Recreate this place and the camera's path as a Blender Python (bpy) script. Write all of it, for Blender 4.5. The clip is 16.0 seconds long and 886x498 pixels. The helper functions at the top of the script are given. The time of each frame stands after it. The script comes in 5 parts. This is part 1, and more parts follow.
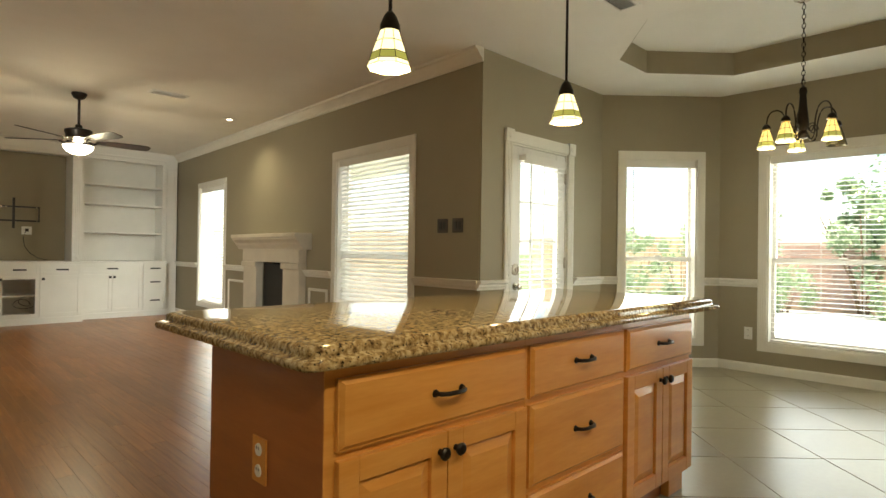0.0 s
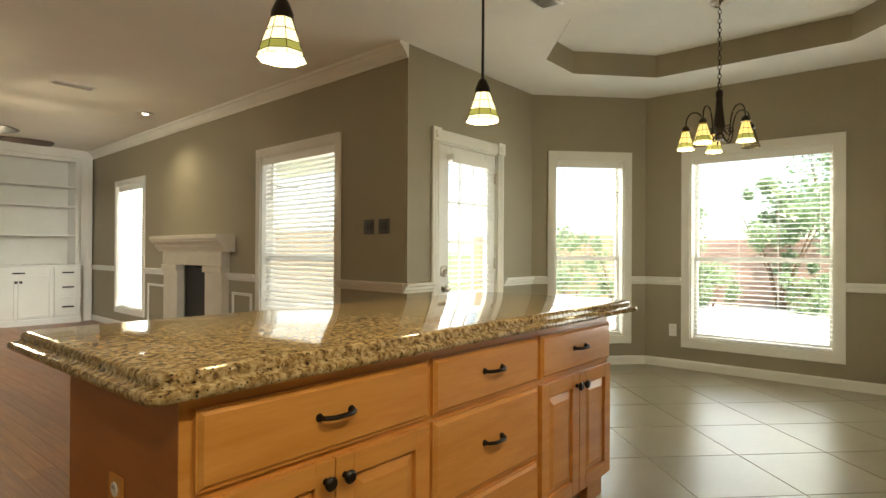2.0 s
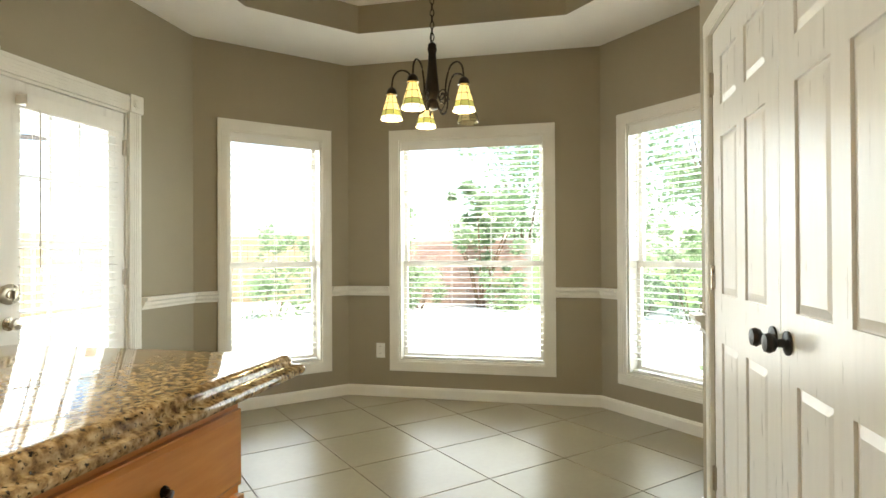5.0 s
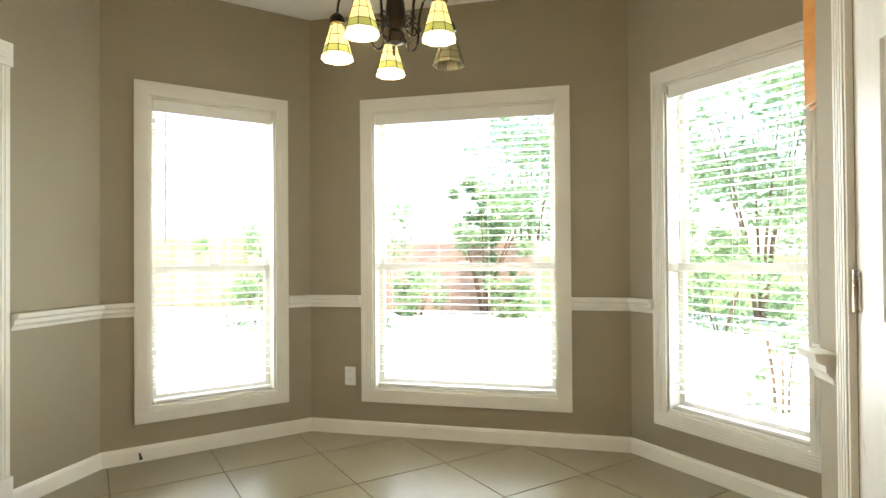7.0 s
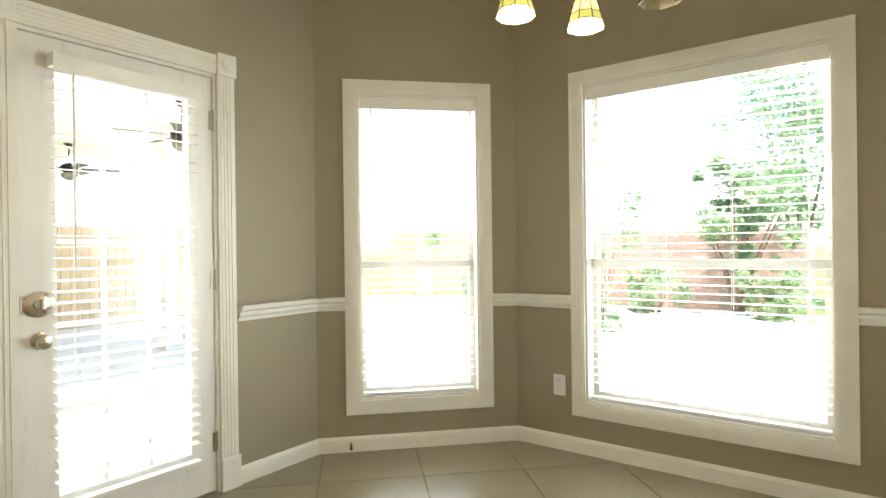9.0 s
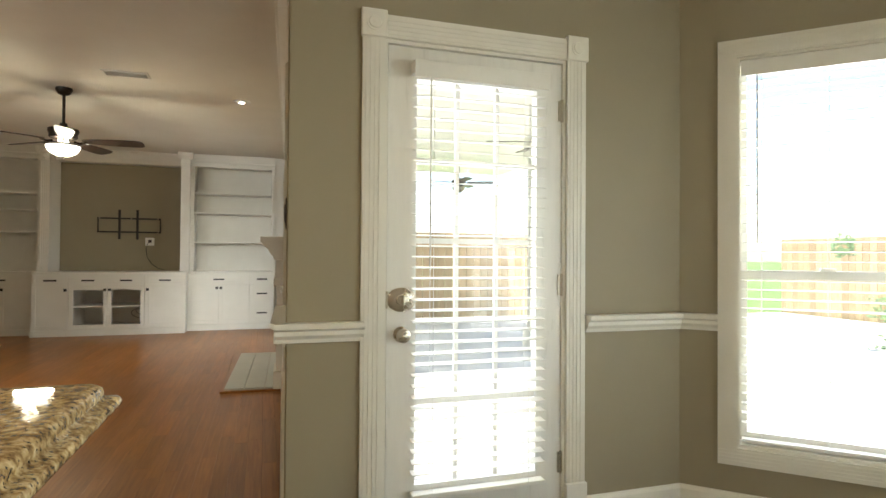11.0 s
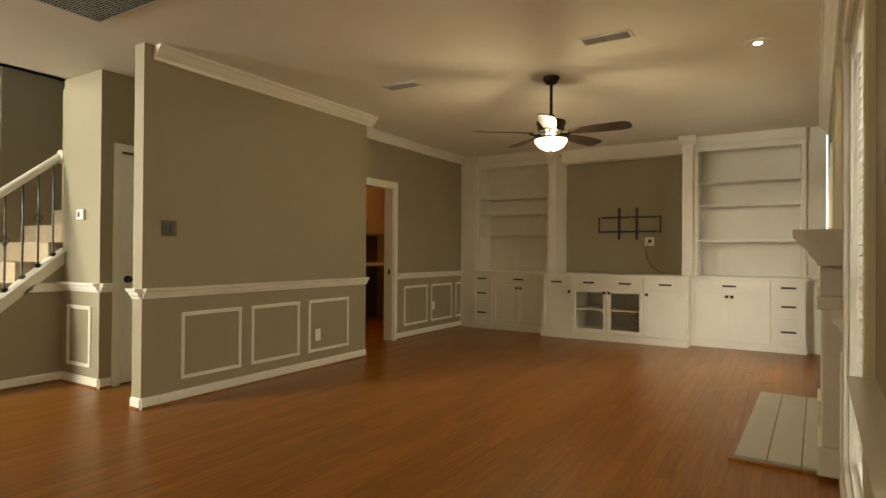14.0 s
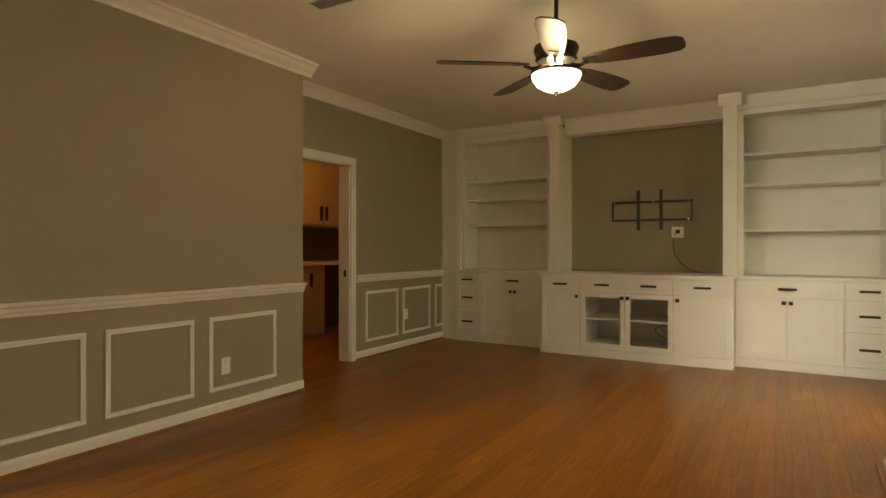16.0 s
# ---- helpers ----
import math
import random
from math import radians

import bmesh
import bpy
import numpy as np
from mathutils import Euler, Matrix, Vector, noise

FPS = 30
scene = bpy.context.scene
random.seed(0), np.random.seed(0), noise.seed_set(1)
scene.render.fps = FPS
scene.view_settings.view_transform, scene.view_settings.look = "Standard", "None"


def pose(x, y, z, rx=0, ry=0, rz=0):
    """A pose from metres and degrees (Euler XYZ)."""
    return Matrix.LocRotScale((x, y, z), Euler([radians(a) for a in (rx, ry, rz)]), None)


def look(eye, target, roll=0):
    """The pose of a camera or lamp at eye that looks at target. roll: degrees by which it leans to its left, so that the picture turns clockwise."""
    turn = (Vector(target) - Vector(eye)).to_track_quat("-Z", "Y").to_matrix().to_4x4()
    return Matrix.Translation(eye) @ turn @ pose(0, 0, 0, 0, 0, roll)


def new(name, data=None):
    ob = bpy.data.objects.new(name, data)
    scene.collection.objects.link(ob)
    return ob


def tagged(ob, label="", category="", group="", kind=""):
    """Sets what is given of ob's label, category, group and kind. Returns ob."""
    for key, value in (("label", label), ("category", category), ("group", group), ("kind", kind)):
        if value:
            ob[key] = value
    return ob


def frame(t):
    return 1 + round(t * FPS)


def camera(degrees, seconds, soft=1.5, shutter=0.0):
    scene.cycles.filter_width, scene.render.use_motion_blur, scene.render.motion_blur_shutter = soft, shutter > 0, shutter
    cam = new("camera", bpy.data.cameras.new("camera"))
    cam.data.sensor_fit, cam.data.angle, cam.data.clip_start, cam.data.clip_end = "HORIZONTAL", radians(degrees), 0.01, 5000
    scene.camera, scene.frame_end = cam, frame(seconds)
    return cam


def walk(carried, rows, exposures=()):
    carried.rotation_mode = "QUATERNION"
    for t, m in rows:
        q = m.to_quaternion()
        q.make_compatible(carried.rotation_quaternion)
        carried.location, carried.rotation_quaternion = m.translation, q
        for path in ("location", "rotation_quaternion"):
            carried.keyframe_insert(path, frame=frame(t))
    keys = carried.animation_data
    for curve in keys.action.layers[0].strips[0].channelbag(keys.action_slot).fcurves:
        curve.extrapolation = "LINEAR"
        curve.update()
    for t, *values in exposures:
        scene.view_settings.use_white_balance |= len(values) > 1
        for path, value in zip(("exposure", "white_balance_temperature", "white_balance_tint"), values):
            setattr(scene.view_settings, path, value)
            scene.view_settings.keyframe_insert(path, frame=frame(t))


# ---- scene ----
cam = camera(75.9, 16.0)
PATH = [
    (0, (0.995, 0.811, 1.119), (2.394, 2.240, 1.132), 0.8),
    (0.5, (1.037, 0.806, 1.139), (2.392, 2.277, 1.143), 0.8),
    (1, (1.095, 0.802, 1.149), (2.461, 2.264, 1.148), 0.7),
    (1.5, (1.127, 0.771, 1.134), (2.558, 2.168, 1.145), 0.5),
    (2, (1.182, 0.794, 1.147), (2.714, 2.080, 1.156), 0.3),
    (2.5, (1.241, 0.935, 1.183), (2.918, 2.024, 1.182), 0.1),
    (3, (1.413, 1.031, 1.187), (3.219, 1.890, 1.187), -0.1),
    (3.5, (1.652, 1.055, 1.182), (3.518, 1.775, 1.196), -0.0),
    (4, (1.949, 1.132, 1.173), (3.850, 1.753, 1.189), -0.3),
    (4.5, (2.246, 1.162, 1.179), (4.184, 1.654, 1.189), -0.4),
    (5, (2.560, 1.185, 1.175), (4.514, 1.611, 1.188), -0.3),
    (7.3, (3.654, 1.247, 1.158), (5.598, 1.714, 1.183), -0.5),
    (7.5, (3.732, 1.226, 1.156), (5.663, 1.746, 1.186), -0.5),
    (8, (3.844, 1.236, 1.171), (5.703, 1.973, 1.193), -0.6),
    (8.5, (3.917, 1.216, 1.178), (5.651, 2.212, 1.204), -0.4),
    (8.7, (3.930, 1.226, 1.182), (5.615, 2.302, 1.195), -0.5),
    (10.8, (4.231, 1.458, 1.165), (4.969, 3.317, 1.191), 0.0),
    (11, (4.248, 1.533, 1.161), (4.848, 3.441, 1.189), 0.4),
    (11.5, (4.302, 1.722, 1.161), (4.552, 3.706, 1.189), 0.5),
    (12, (4.333, 2.003, 1.173), (4.324, 4.003, 1.196), 0.5),
    (12.5, (4.374, 2.275, 1.182), (4.010, 4.241, 1.199), 0.2),
    (13, (4.314, 2.495, 1.181), (3.629, 4.374, 1.197), 0.4),
    (13.5, (4.240, 2.710, 1.181), (3.352, 4.502, 1.196), 0.3),
    (14, (4.184, 2.986, 1.182), (3.152, 4.699, 1.197), 0.4),
    (14.5, (4.034, 3.317, 1.179), (2.968, 5.009, 1.192), 0.4),
    (15, (3.830, 3.717, 1.159), (2.779, 5.418, 1.174), 0.3),
    (15.5, (3.656, 4.137, 1.151), (2.613, 5.843, 1.173), 0.2),
    (16, (3.535, 4.597, 1.183), (2.510, 6.315, 1.182), 0.0),
]
EXPOSURES = [(0.0, 1.68, 7300, 2), (3.5, 1.75, 6950, 5), (5.0, 1.95, 6700, 5), (8.5, 2.15, 6550, 7), (11.0, 1.7, 6650, 5), (13.0, 1.55, 8400, 5), (14.5, 1.42, 9300, 5), (16.0, 1.35, 10100, 6)]
walk(cam, [(t, look(eye, target, roll)) for t, eye, target, roll in PATH], EXPOSURES)

# ---- light ----
world = bpy.data.worlds.new("sky")
scene.world = world
world.use_nodes = True
wn = world.node_tree.nodes
sky = wn.new("ShaderNodeTexSky")
sky.sky_type, sky.sun_disc = "NISHITA", False
sky.sun_elevation, sky.sun_rotation = radians(76), radians(211)
wn["Background"].inputs["Strength"].default_value = 0.15
world.node_tree.links.new(sky.outputs["Color"], wn["Background"].inputs["Color"])


def lamp(name, kind, m, energy, color=(1, 1, 1), size=0.1, size_y=None):
    data = bpy.data.lights.new(name, kind)
    data.energy, data.color = energy, color
    if kind == "AREA":
        data.shape, data.size, data.size_y = "RECTANGLE", size, size_y or size
    elif kind == "SUN":
        data.angle = radians(size)
    else:
        data.shadow_soft_size = size
    ob = new(name, data)
    ob.matrix_world = m
    return ob


lamp("sun", "SUN", look((0, 0, 0), (0.12, 0.20, -0.97)), 5.0, (1, 0.95, 0.86), 0.5)


# ---- materials ----
def nodes_of(name):
    m = bpy.data.materials.new(name)
    m.use_nodes = True
    return m, m.node_tree.nodes, m.node_tree.links, m.node_tree.nodes["Principled BSDF"]


def surface(name, a, b, rough=0.5, scale=8.0, grain=60.0, bump=0.05, metal=0.0, stretch=(1, 1, 1), vary=0.0, gloss_var=0.08, dist=0.002, coat=0.0):
    """Two tones mixed by a broad noise, a fine grain for relief, roughness uneven."""
    m, n, l, p = nodes_of(name)
    tc = n.new("ShaderNodeTexCoord")
    mp = n.new("ShaderNodeMapping")
    mp.inputs["Scale"].default_value = stretch
    l.new(tc.outputs["Object"], mp.inputs["Vector"])
    broad, fine = n.new("ShaderNodeTexNoise"), n.new("ShaderNodeTexNoise")
    broad.inputs["Scale"].default_value, broad.inputs["Detail"].default_value = scale, 4
    fine.inputs["Scale"].default_value, fine.inputs["Detail"].default_value = grain, 3
    for q in (broad, fine):
        l.new(mp.outputs["Vector"], q.inputs["Vector"])
    add = n.new("ShaderNodeMath")
    add.operation = "MULTIPLY_ADD"
    l.new(fine.outputs["Fac"], add.inputs[0])
    add.inputs[1].default_value = 0.35
    l.new(broad.outputs["Fac"], add.inputs[2])
    ramp = n.new("ShaderNodeValToRGB")
    ramp.color_ramp.elements[0].position, ramp.color_ramp.elements[1].position = 0.45, 0.9
    ramp.color_ramp.elements[0].color, ramp.color_ramp.elements[1].color = (*a, 1), (*b, 1)
    l.new(add.outputs[0], ramp.inputs["Fac"])
    out = ramp.outputs["Color"]
    if vary:
        info, hsv = n.new("ShaderNodeObjectInfo"), n.new("ShaderNodeHueSaturation")
        mr = n.new("ShaderNodeMapRange")
        mr.inputs["To Min"].default_value, mr.inputs["To Max"].default_value = 1 - vary, 1 + vary
        l.new(info.outputs["Random"], mr.inputs["Value"])
        l.new(mr.outputs["Result"], hsv.inputs["Value"])
        l.new(out, hsv.inputs["Color"])
        out = hsv.outputs["Color"]
    l.new(out, p.inputs["Base Color"])
    rr = n.new("ShaderNodeMapRange")
    rr.inputs["To Min"].default_value, rr.inputs["To Max"].default_value = max(0.02, rough - gloss_var), rough + gloss_var
    l.new(broad.outputs["Fac"], rr.inputs["Value"])
    l.new(rr.outputs["Result"], p.inputs["Roughness"])
    p.inputs["Metallic"].default_value = metal
    p.inputs["Coat Weight"].default_value = coat
    bp = n.new("ShaderNodeBump")
    bp.inputs["Strength"].default_value, bp.inputs["Distance"].default_value = bump, dist
    l.new(fine.outputs["Fac"], bp.inputs["Height"])
    l.new(bp.outputs["Normal"], p.inputs["Normal"])
    return m


def plank_material(name, joined):
    """Satin oak strip: each strip its own tone, long fine grain, soft wear in the gloss."""
    m, n, l, p = nodes_of(name)
    geo = n.new("ShaderNodeNewGeometry")
    pick = geo.outputs["Random Per Island"] if joined else n.new("ShaderNodeObjectInfo").outputs["Random"]
    shift = n.new("ShaderNodeVectorMath")
    shift.operation = "MULTIPLY_ADD"
    l.new(pick, shift.inputs[0])
    shift.inputs[1].default_value = (3.0, 17.0, 5.0)
    l.new(geo.outputs["Position"], shift.inputs[2])
    mp = n.new("ShaderNodeMapping")
    mp.inputs["Scale"].default_value = (24, 1.4, 1)
    l.new(shift.outputs["Vector"], mp.inputs["Vector"])
    grain, cloud = n.new("ShaderNodeTexNoise"), n.new("ShaderNodeTexNoise")
    grain.inputs["Scale"].default_value, grain.inputs["Detail"].default_value, grain.inputs["Distortion"].default_value = 2.2, 6, 0.5
    cloud.inputs["Scale"].default_value, cloud.inputs["Detail"].default_value = 0.9, 3
    l.new(mp.outputs["Vector"], grain.inputs["Vector"])
    l.new(geo.outputs["Position"], cloud.inputs["Vector"])
    ramp = n.new("ShaderNodeValToRGB")
    e = ramp.color_ramp.elements
    e[0].position, e[0].color = 0.30, (0.175, 0.058, 0.010, 1)
    e[1].position, e[1].color = 0.72, (0.29, 0.112, 0.023, 1)
    mid = e.new(0.5)
    mid.color = (0.225, 0.081, 0.0155, 1)
    l.new(grain.outputs["Fac"], ramp.inputs["Fac"])
    tone, hsv = n.new("ShaderNodeMapRange"), n.new("ShaderNodeHueSaturation")
    tone.inputs["To Min"].default_value, tone.inputs["To Max"].default_value = 0.84, 1.18
    l.new(pick, tone.inputs["Value"])
    l.new(tone.outputs["Result"], hsv.inputs["Value"])
    l.new(ramp.outputs["Color"], hsv.inputs["Color"])
    l.new(hsv.outputs["Color"], p.inputs["Base Color"])
    rr = n.new("ShaderNodeMapRange")
    rr.inputs["To Min"].default_value, rr.inputs["To Max"].default_value = 0.26, 0.38
    l.new(cloud.outputs["Fac"], rr.inputs["Value"])
    l.new(rr.outputs["Result"], p.inputs["Roughness"])
    p.inputs["Specular IOR Level"].default_value = 0.38
    return m


def granite_material():
    m, n, l, p = nodes_of("granite")
    tc = n.new("ShaderNodeTexCoord")
    base, dark = n.new("ShaderNodeTexNoise"), n.new("ShaderNodeTexNoise")
    base.inputs["Scale"].default_value, base.inputs["Detail"].default_value = 70, 6
    dark.inputs["Scale"].default_value, dark.inputs["Detail"].default_value = 120, 4
    for q in (base, dark):
        l.new(tc.outputs["Object"], q.inputs["Vector"])
    ramp = n.new("ShaderNodeValToRGB")
    e = ramp.color_ramp.elements
    e[0].position, e[0].color = 0.30, (0.09, 0.045, 0.014, 1)
    e[1].position, e[1].color = 0.70, (0.62, 0.47, 0.24, 1)
    mid = e.new(0.45)
    mid.color = (0.30, 0.18, 0.055, 1)
    mid = e.new(0.55)
    mid.color = (0.44, 0.30, 0.12, 1)
    l.new(base.outputs["Fac"], ramp.inputs["Fac"])
    cut = n.new("ShaderNodeValToRGB")
    cut.color_ramp.elements[0].position, cut.color_ramp.elements[1].position = 0.34, 0.42
    cut.color_ramp.elements[0].color, cut.color_ramp.elements[1].color = (0.05, 0.035, 0.025, 1), (1, 1, 1, 1)
    l.new(dark.outputs["Fac"], cut.inputs["Fac"])
    mix = n.new("ShaderNodeMix")
    mix.data_type, mix.blend_type = "RGBA", "MULTIPLY"
    mix.inputs["Factor"].default_value = 1.0
    l.new(ramp.outputs["Color"], mix.inputs["A"])
    l.new(cut.outputs["Color"], mix.inputs["B"])
    gray = n.new("ShaderNodeHueSaturation")
    gray.inputs["Saturation"].default_value = 0.9
    l.new(mix.outputs["Result"], gray.inputs["Color"])
    l.new(gray.outputs["Color"], p.inputs["Base Color"])
    p.inputs["Roughness"].default_value = 0.05
    return m


def leaf_material(name, a, b):
    """Leaf surface that lets half of the light through."""
    m = surface(name, a, b, 0.5, 3, 30, 0.1)
    n, l = m.node_tree.nodes, m.node_tree.links
    tr, mixs = n.new("ShaderNodeBsdfTranslucent"), n.new("ShaderNodeMixShader")
    tr.inputs["Color"].default_value = (0.48, 0.60, 0.38, 1)
    mixs.inputs[0].default_value = 0.5
    l.new(n["Principled BSDF"].outputs[0], mixs.inputs[1])
    l.new(tr.outputs[0], mixs.inputs[2])
    l.new(mixs.outputs[0], n["Material Output"].inputs["Surface"])
    return m


def glow(name, color, strength, base=(0.9, 0.85, 0.7)):
    m, n, l, p = nodes_of(name)
    p.inputs["Base Color"].default_value = (*base, 1)
    p.inputs["Emission Color"].default_value = (*color, 1)
    p.inputs["Emission Strength"].default_value = strength
    p.inputs["Roughness"].default_value = 0.3
    return m


def glass_material(name, rough=0.0):
    m, n, l, p = nodes_of(name)
    n.remove(p)
    mixs, tr, gl, fr = (n.new("ShaderNodeMixShader"), n.new("ShaderNodeBsdfTransparent"), n.new("ShaderNodeBsdfGlossy"), n.new("ShaderNodeLayerWeight"))
    gl.inputs["Roughness"].default_value = 0.02
    pw, half = n.new("ShaderNodeMath"), n.new("ShaderNodeMath")
    pw.operation, half.operation = "POWER", "MULTIPLY_ADD"
    pw.inputs[1].default_value, half.inputs[1].default_value, half.inputs[2].default_value = 4.0, 0.4, 0.03
    l.new(fr.outputs["Facing"], pw.inputs[0])
    l.new(pw.outputs[0], half.inputs[0])
    l.new(half.outputs[0], mixs.inputs[0])
    l.new(tr.outputs[0], mixs.inputs[1])
    l.new(gl.outputs[0], mixs.inputs[2])
    l.new(mixs.outputs[0], n["Material Output"].inputs["Surface"])
    return m


WALL = surface("taupe_wall_paint", (0.295, 0.256, 0.174), (0.315, 0.275, 0.19), 0.62, 2.5, 220, 0.12, dist=0.0015)
CEIL = surface("ceiling_paint", (0.80, 0.78, 0.72), (0.84, 0.82, 0.76), 0.9, 3, 90, 0.25, dist=0.003)
TRIM = surface("white_trim_paint", (0.74, 0.72, 0.65), (0.80, 0.78, 0.71), 0.32, 5, 150, 0.03)
CAB = surface("white_cabinet_paint", (0.74, 0.72, 0.66), (0.79, 0.77, 0.71), 0.35, 4, 150, 0.03)
DOORP = surface("white_door_paint", (0.76, 0.75, 0.71), (0.81, 0.80, 0.76), 0.3, 5, 120, 0.06, stretch=(8, 8, 1))
PLANK = plank_material("oak_plank", False)
PLANKJ = plank_material("oak_plank_far", True)
GAP = surface("floor_joint", (0.05, 0.022, 0.01), (0.07, 0.03, 0.012), 0.7)
TILE = surface("ceramic_tile", (0.245, 0.215, 0.14), (0.30, 0.265, 0.175), 0.3, 2.0, 30, 0.04, vary=0.04, gloss_var=0.04)
GROUT = surface("grout", (0.155, 0.135, 0.095), (0.20, 0.175, 0.13), 0.9)
GRANITE = granite_material()
MAPLE = surface("honey_maple", (0.58, 0.235, 0.045), (0.70, 0.33, 0.085), 0.34, 2.5, 14, 0.03, stretch=(1.2, 1.2, 9), coat=0.2)
MAPLEH = surface("honey_maple_across", (0.58, 0.235, 0.045), (0.70, 0.33, 0.085), 0.34, 2.5, 14, 0.03, stretch=(1.2, 9, 9), coat=0.2)
# Darker, redder tone of the maple: end unit's body and all toe kicks.
MAPLED = surface("darker_maple", (0.33, 0.10, 0.03), (0.40, 0.135, 0.04), 0.34, 2.5, 14, 0.03, stretch=(1.2, 1.2, 9), coat=0.2)
BRONZE = surface("oil_rubbed_bronze", (0.022, 0.018, 0.015), (0.04, 0.03, 0.022), 0.38, 20, 120, 0.05, metal=0.8)
BLACK = surface("black_metal", (0.010, 0.009, 0.009), (0.016, 0.015, 0.014), 0.45, 12, 90, 0.04, metal=0.0)
BLADE = surface("dark_walnut_blade", (0.014, 0.008, 0.006), (0.028, 0.016, 0.011), 0.35, 4, 30, 0.05, stretch=(1, 8, 1))
NICKEL = surface("satin_nickel", (0.45, 0.40, 0.32), (0.55, 0.5, 0.42), 0.28, 10, 80, 0.03, metal=1.0)
PLASTIC = surface("white_plastic", (0.76, 0.75, 0.71), (0.80, 0.79, 0.75), 0.35, 10, 80, 0.01)
BROWNPL = surface("brown_switch_plate", (0.035, 0.025, 0.02), (0.05, 0.036, 0.028), 0.35, 10, 60, 0.03)
SLAT = surface("white_blind_slat", (0.78, 0.77, 0.72), (0.83, 0.82, 0.78), 0.4, 6, 60, 0.02)
STONE = surface("cast_stone", (0.56, 0.50, 0.40), (0.64, 0.58, 0.47), 0.7, 5, 70, 0.15)
MARBLE = surface("hearth_tile", (0.34, 0.33, 0.27), (0.43, 0.42, 0.35), 0.35, 3, 25, 0.05)
SOOT = surface("firebox_soot", (0.012, 0.011, 0.011), (0.03, 0.027, 0.025), 0.9, 9, 40, 0.3)
GLASS = glass_material("window_glass")
ORANGEWOOD = surface("laundry_cabinet_paint", (0.52, 0.40, 0.28), (0.58, 0.45, 0.32), 0.4, 4, 60, 0.03)
LBACK = surface("laundry_dark_wall", (0.10, 0.06, 0.05), (0.13, 0.08, 0.06), 0.7, 4, 60, 0.05)
CONCRETE = surface("patio_concrete", (0.55, 0.53, 0.49), (0.66, 0.64, 0.60), 0.85, 1.5, 40, 0.2)
LAWN = surface("lawn", (0.07, 0.12, 0.03), (0.13, 0.2, 0.05), 0.9, 2, 60, 0.6, dist=0.02)
FENCE = surface("cedar_fence", (0.44, 0.30, 0.17), (0.58, 0.44, 0.28), 0.8, 3, 25, 0.2, stretch=(8, 8, 1), vary=0.2)
BRICK = surface("red_brick", (0.45, 0.26, 0.20), (0.55, 0.36, 0.29), 0.85, 8, 60, 0.3, vary=0.2)
MORTAR = surface("mortar", (0.42, 0.38, 0.33), (0.5, 0.46, 0.4), 0.9)
LEAF = leaf_material("leaves", (0.09, 0.16, 0.065), (0.15, 0.24, 0.11))
BARK = surface("bark", (0.16, 0.10, 0.06), (0.26, 0.17, 0.11), 0.9, 8, 60, 0.4)
CARPET = surface("stair_carpet", (0.42, 0.33, 0.22), (0.5, 0.4, 0.28), 0.95, 10, 200, 0.5)
GREYWALL = surface("grey_stair_wall_paint", (0.36, 0.36, 0.35), (0.39, 0.39, 0.38), 0.6, 2.5, 220, 0.1)
OUTERPALE = surface("pale_outer_sheet", (0.62, 0.58, 0.50), (0.68, 0.64, 0.56), 0.8, 3, 60, 0.2)
FIXGLASS = glow("frosted_lamp_bowl", (1.0, 0.93, 0.80), 1.7)
UPGLASS = glow("lit_fan_neck", (1.0, 0.89, 0.70), 95.0)
CANGLOW = glow("can_lens", (1.0, 0.95, 0.86), 7.0)
BULB = glow("lamp_bulb", (1.0, 0.86, 0.55), 6.0)
AMBER = glow("lit_art_glass", (1.0, 0.72, 0.22), 0.38, (0.85, 0.7, 0.35))
CREAM = glow("lit_cream_glass", (1.0, 0.86, 0.5), 0.6, (0.9, 0.82, 0.55))
GREENG = glow("lit_green_glass", (0.72, 0.72, 0.16), 0.11, (0.5, 0.5, 0.15))
DULLGLASS = surface("unlit_art_glass", (0.17, 0.16, 0.10), (0.25, 0.23, 0.15), 0.25, 12, 50, 0.05)
LEAD = surface("lead_came", (0.04, 0.035, 0.02), (0.06, 0.05, 0.03), 0.5, 10, 50, 0.05, metal=0.6)


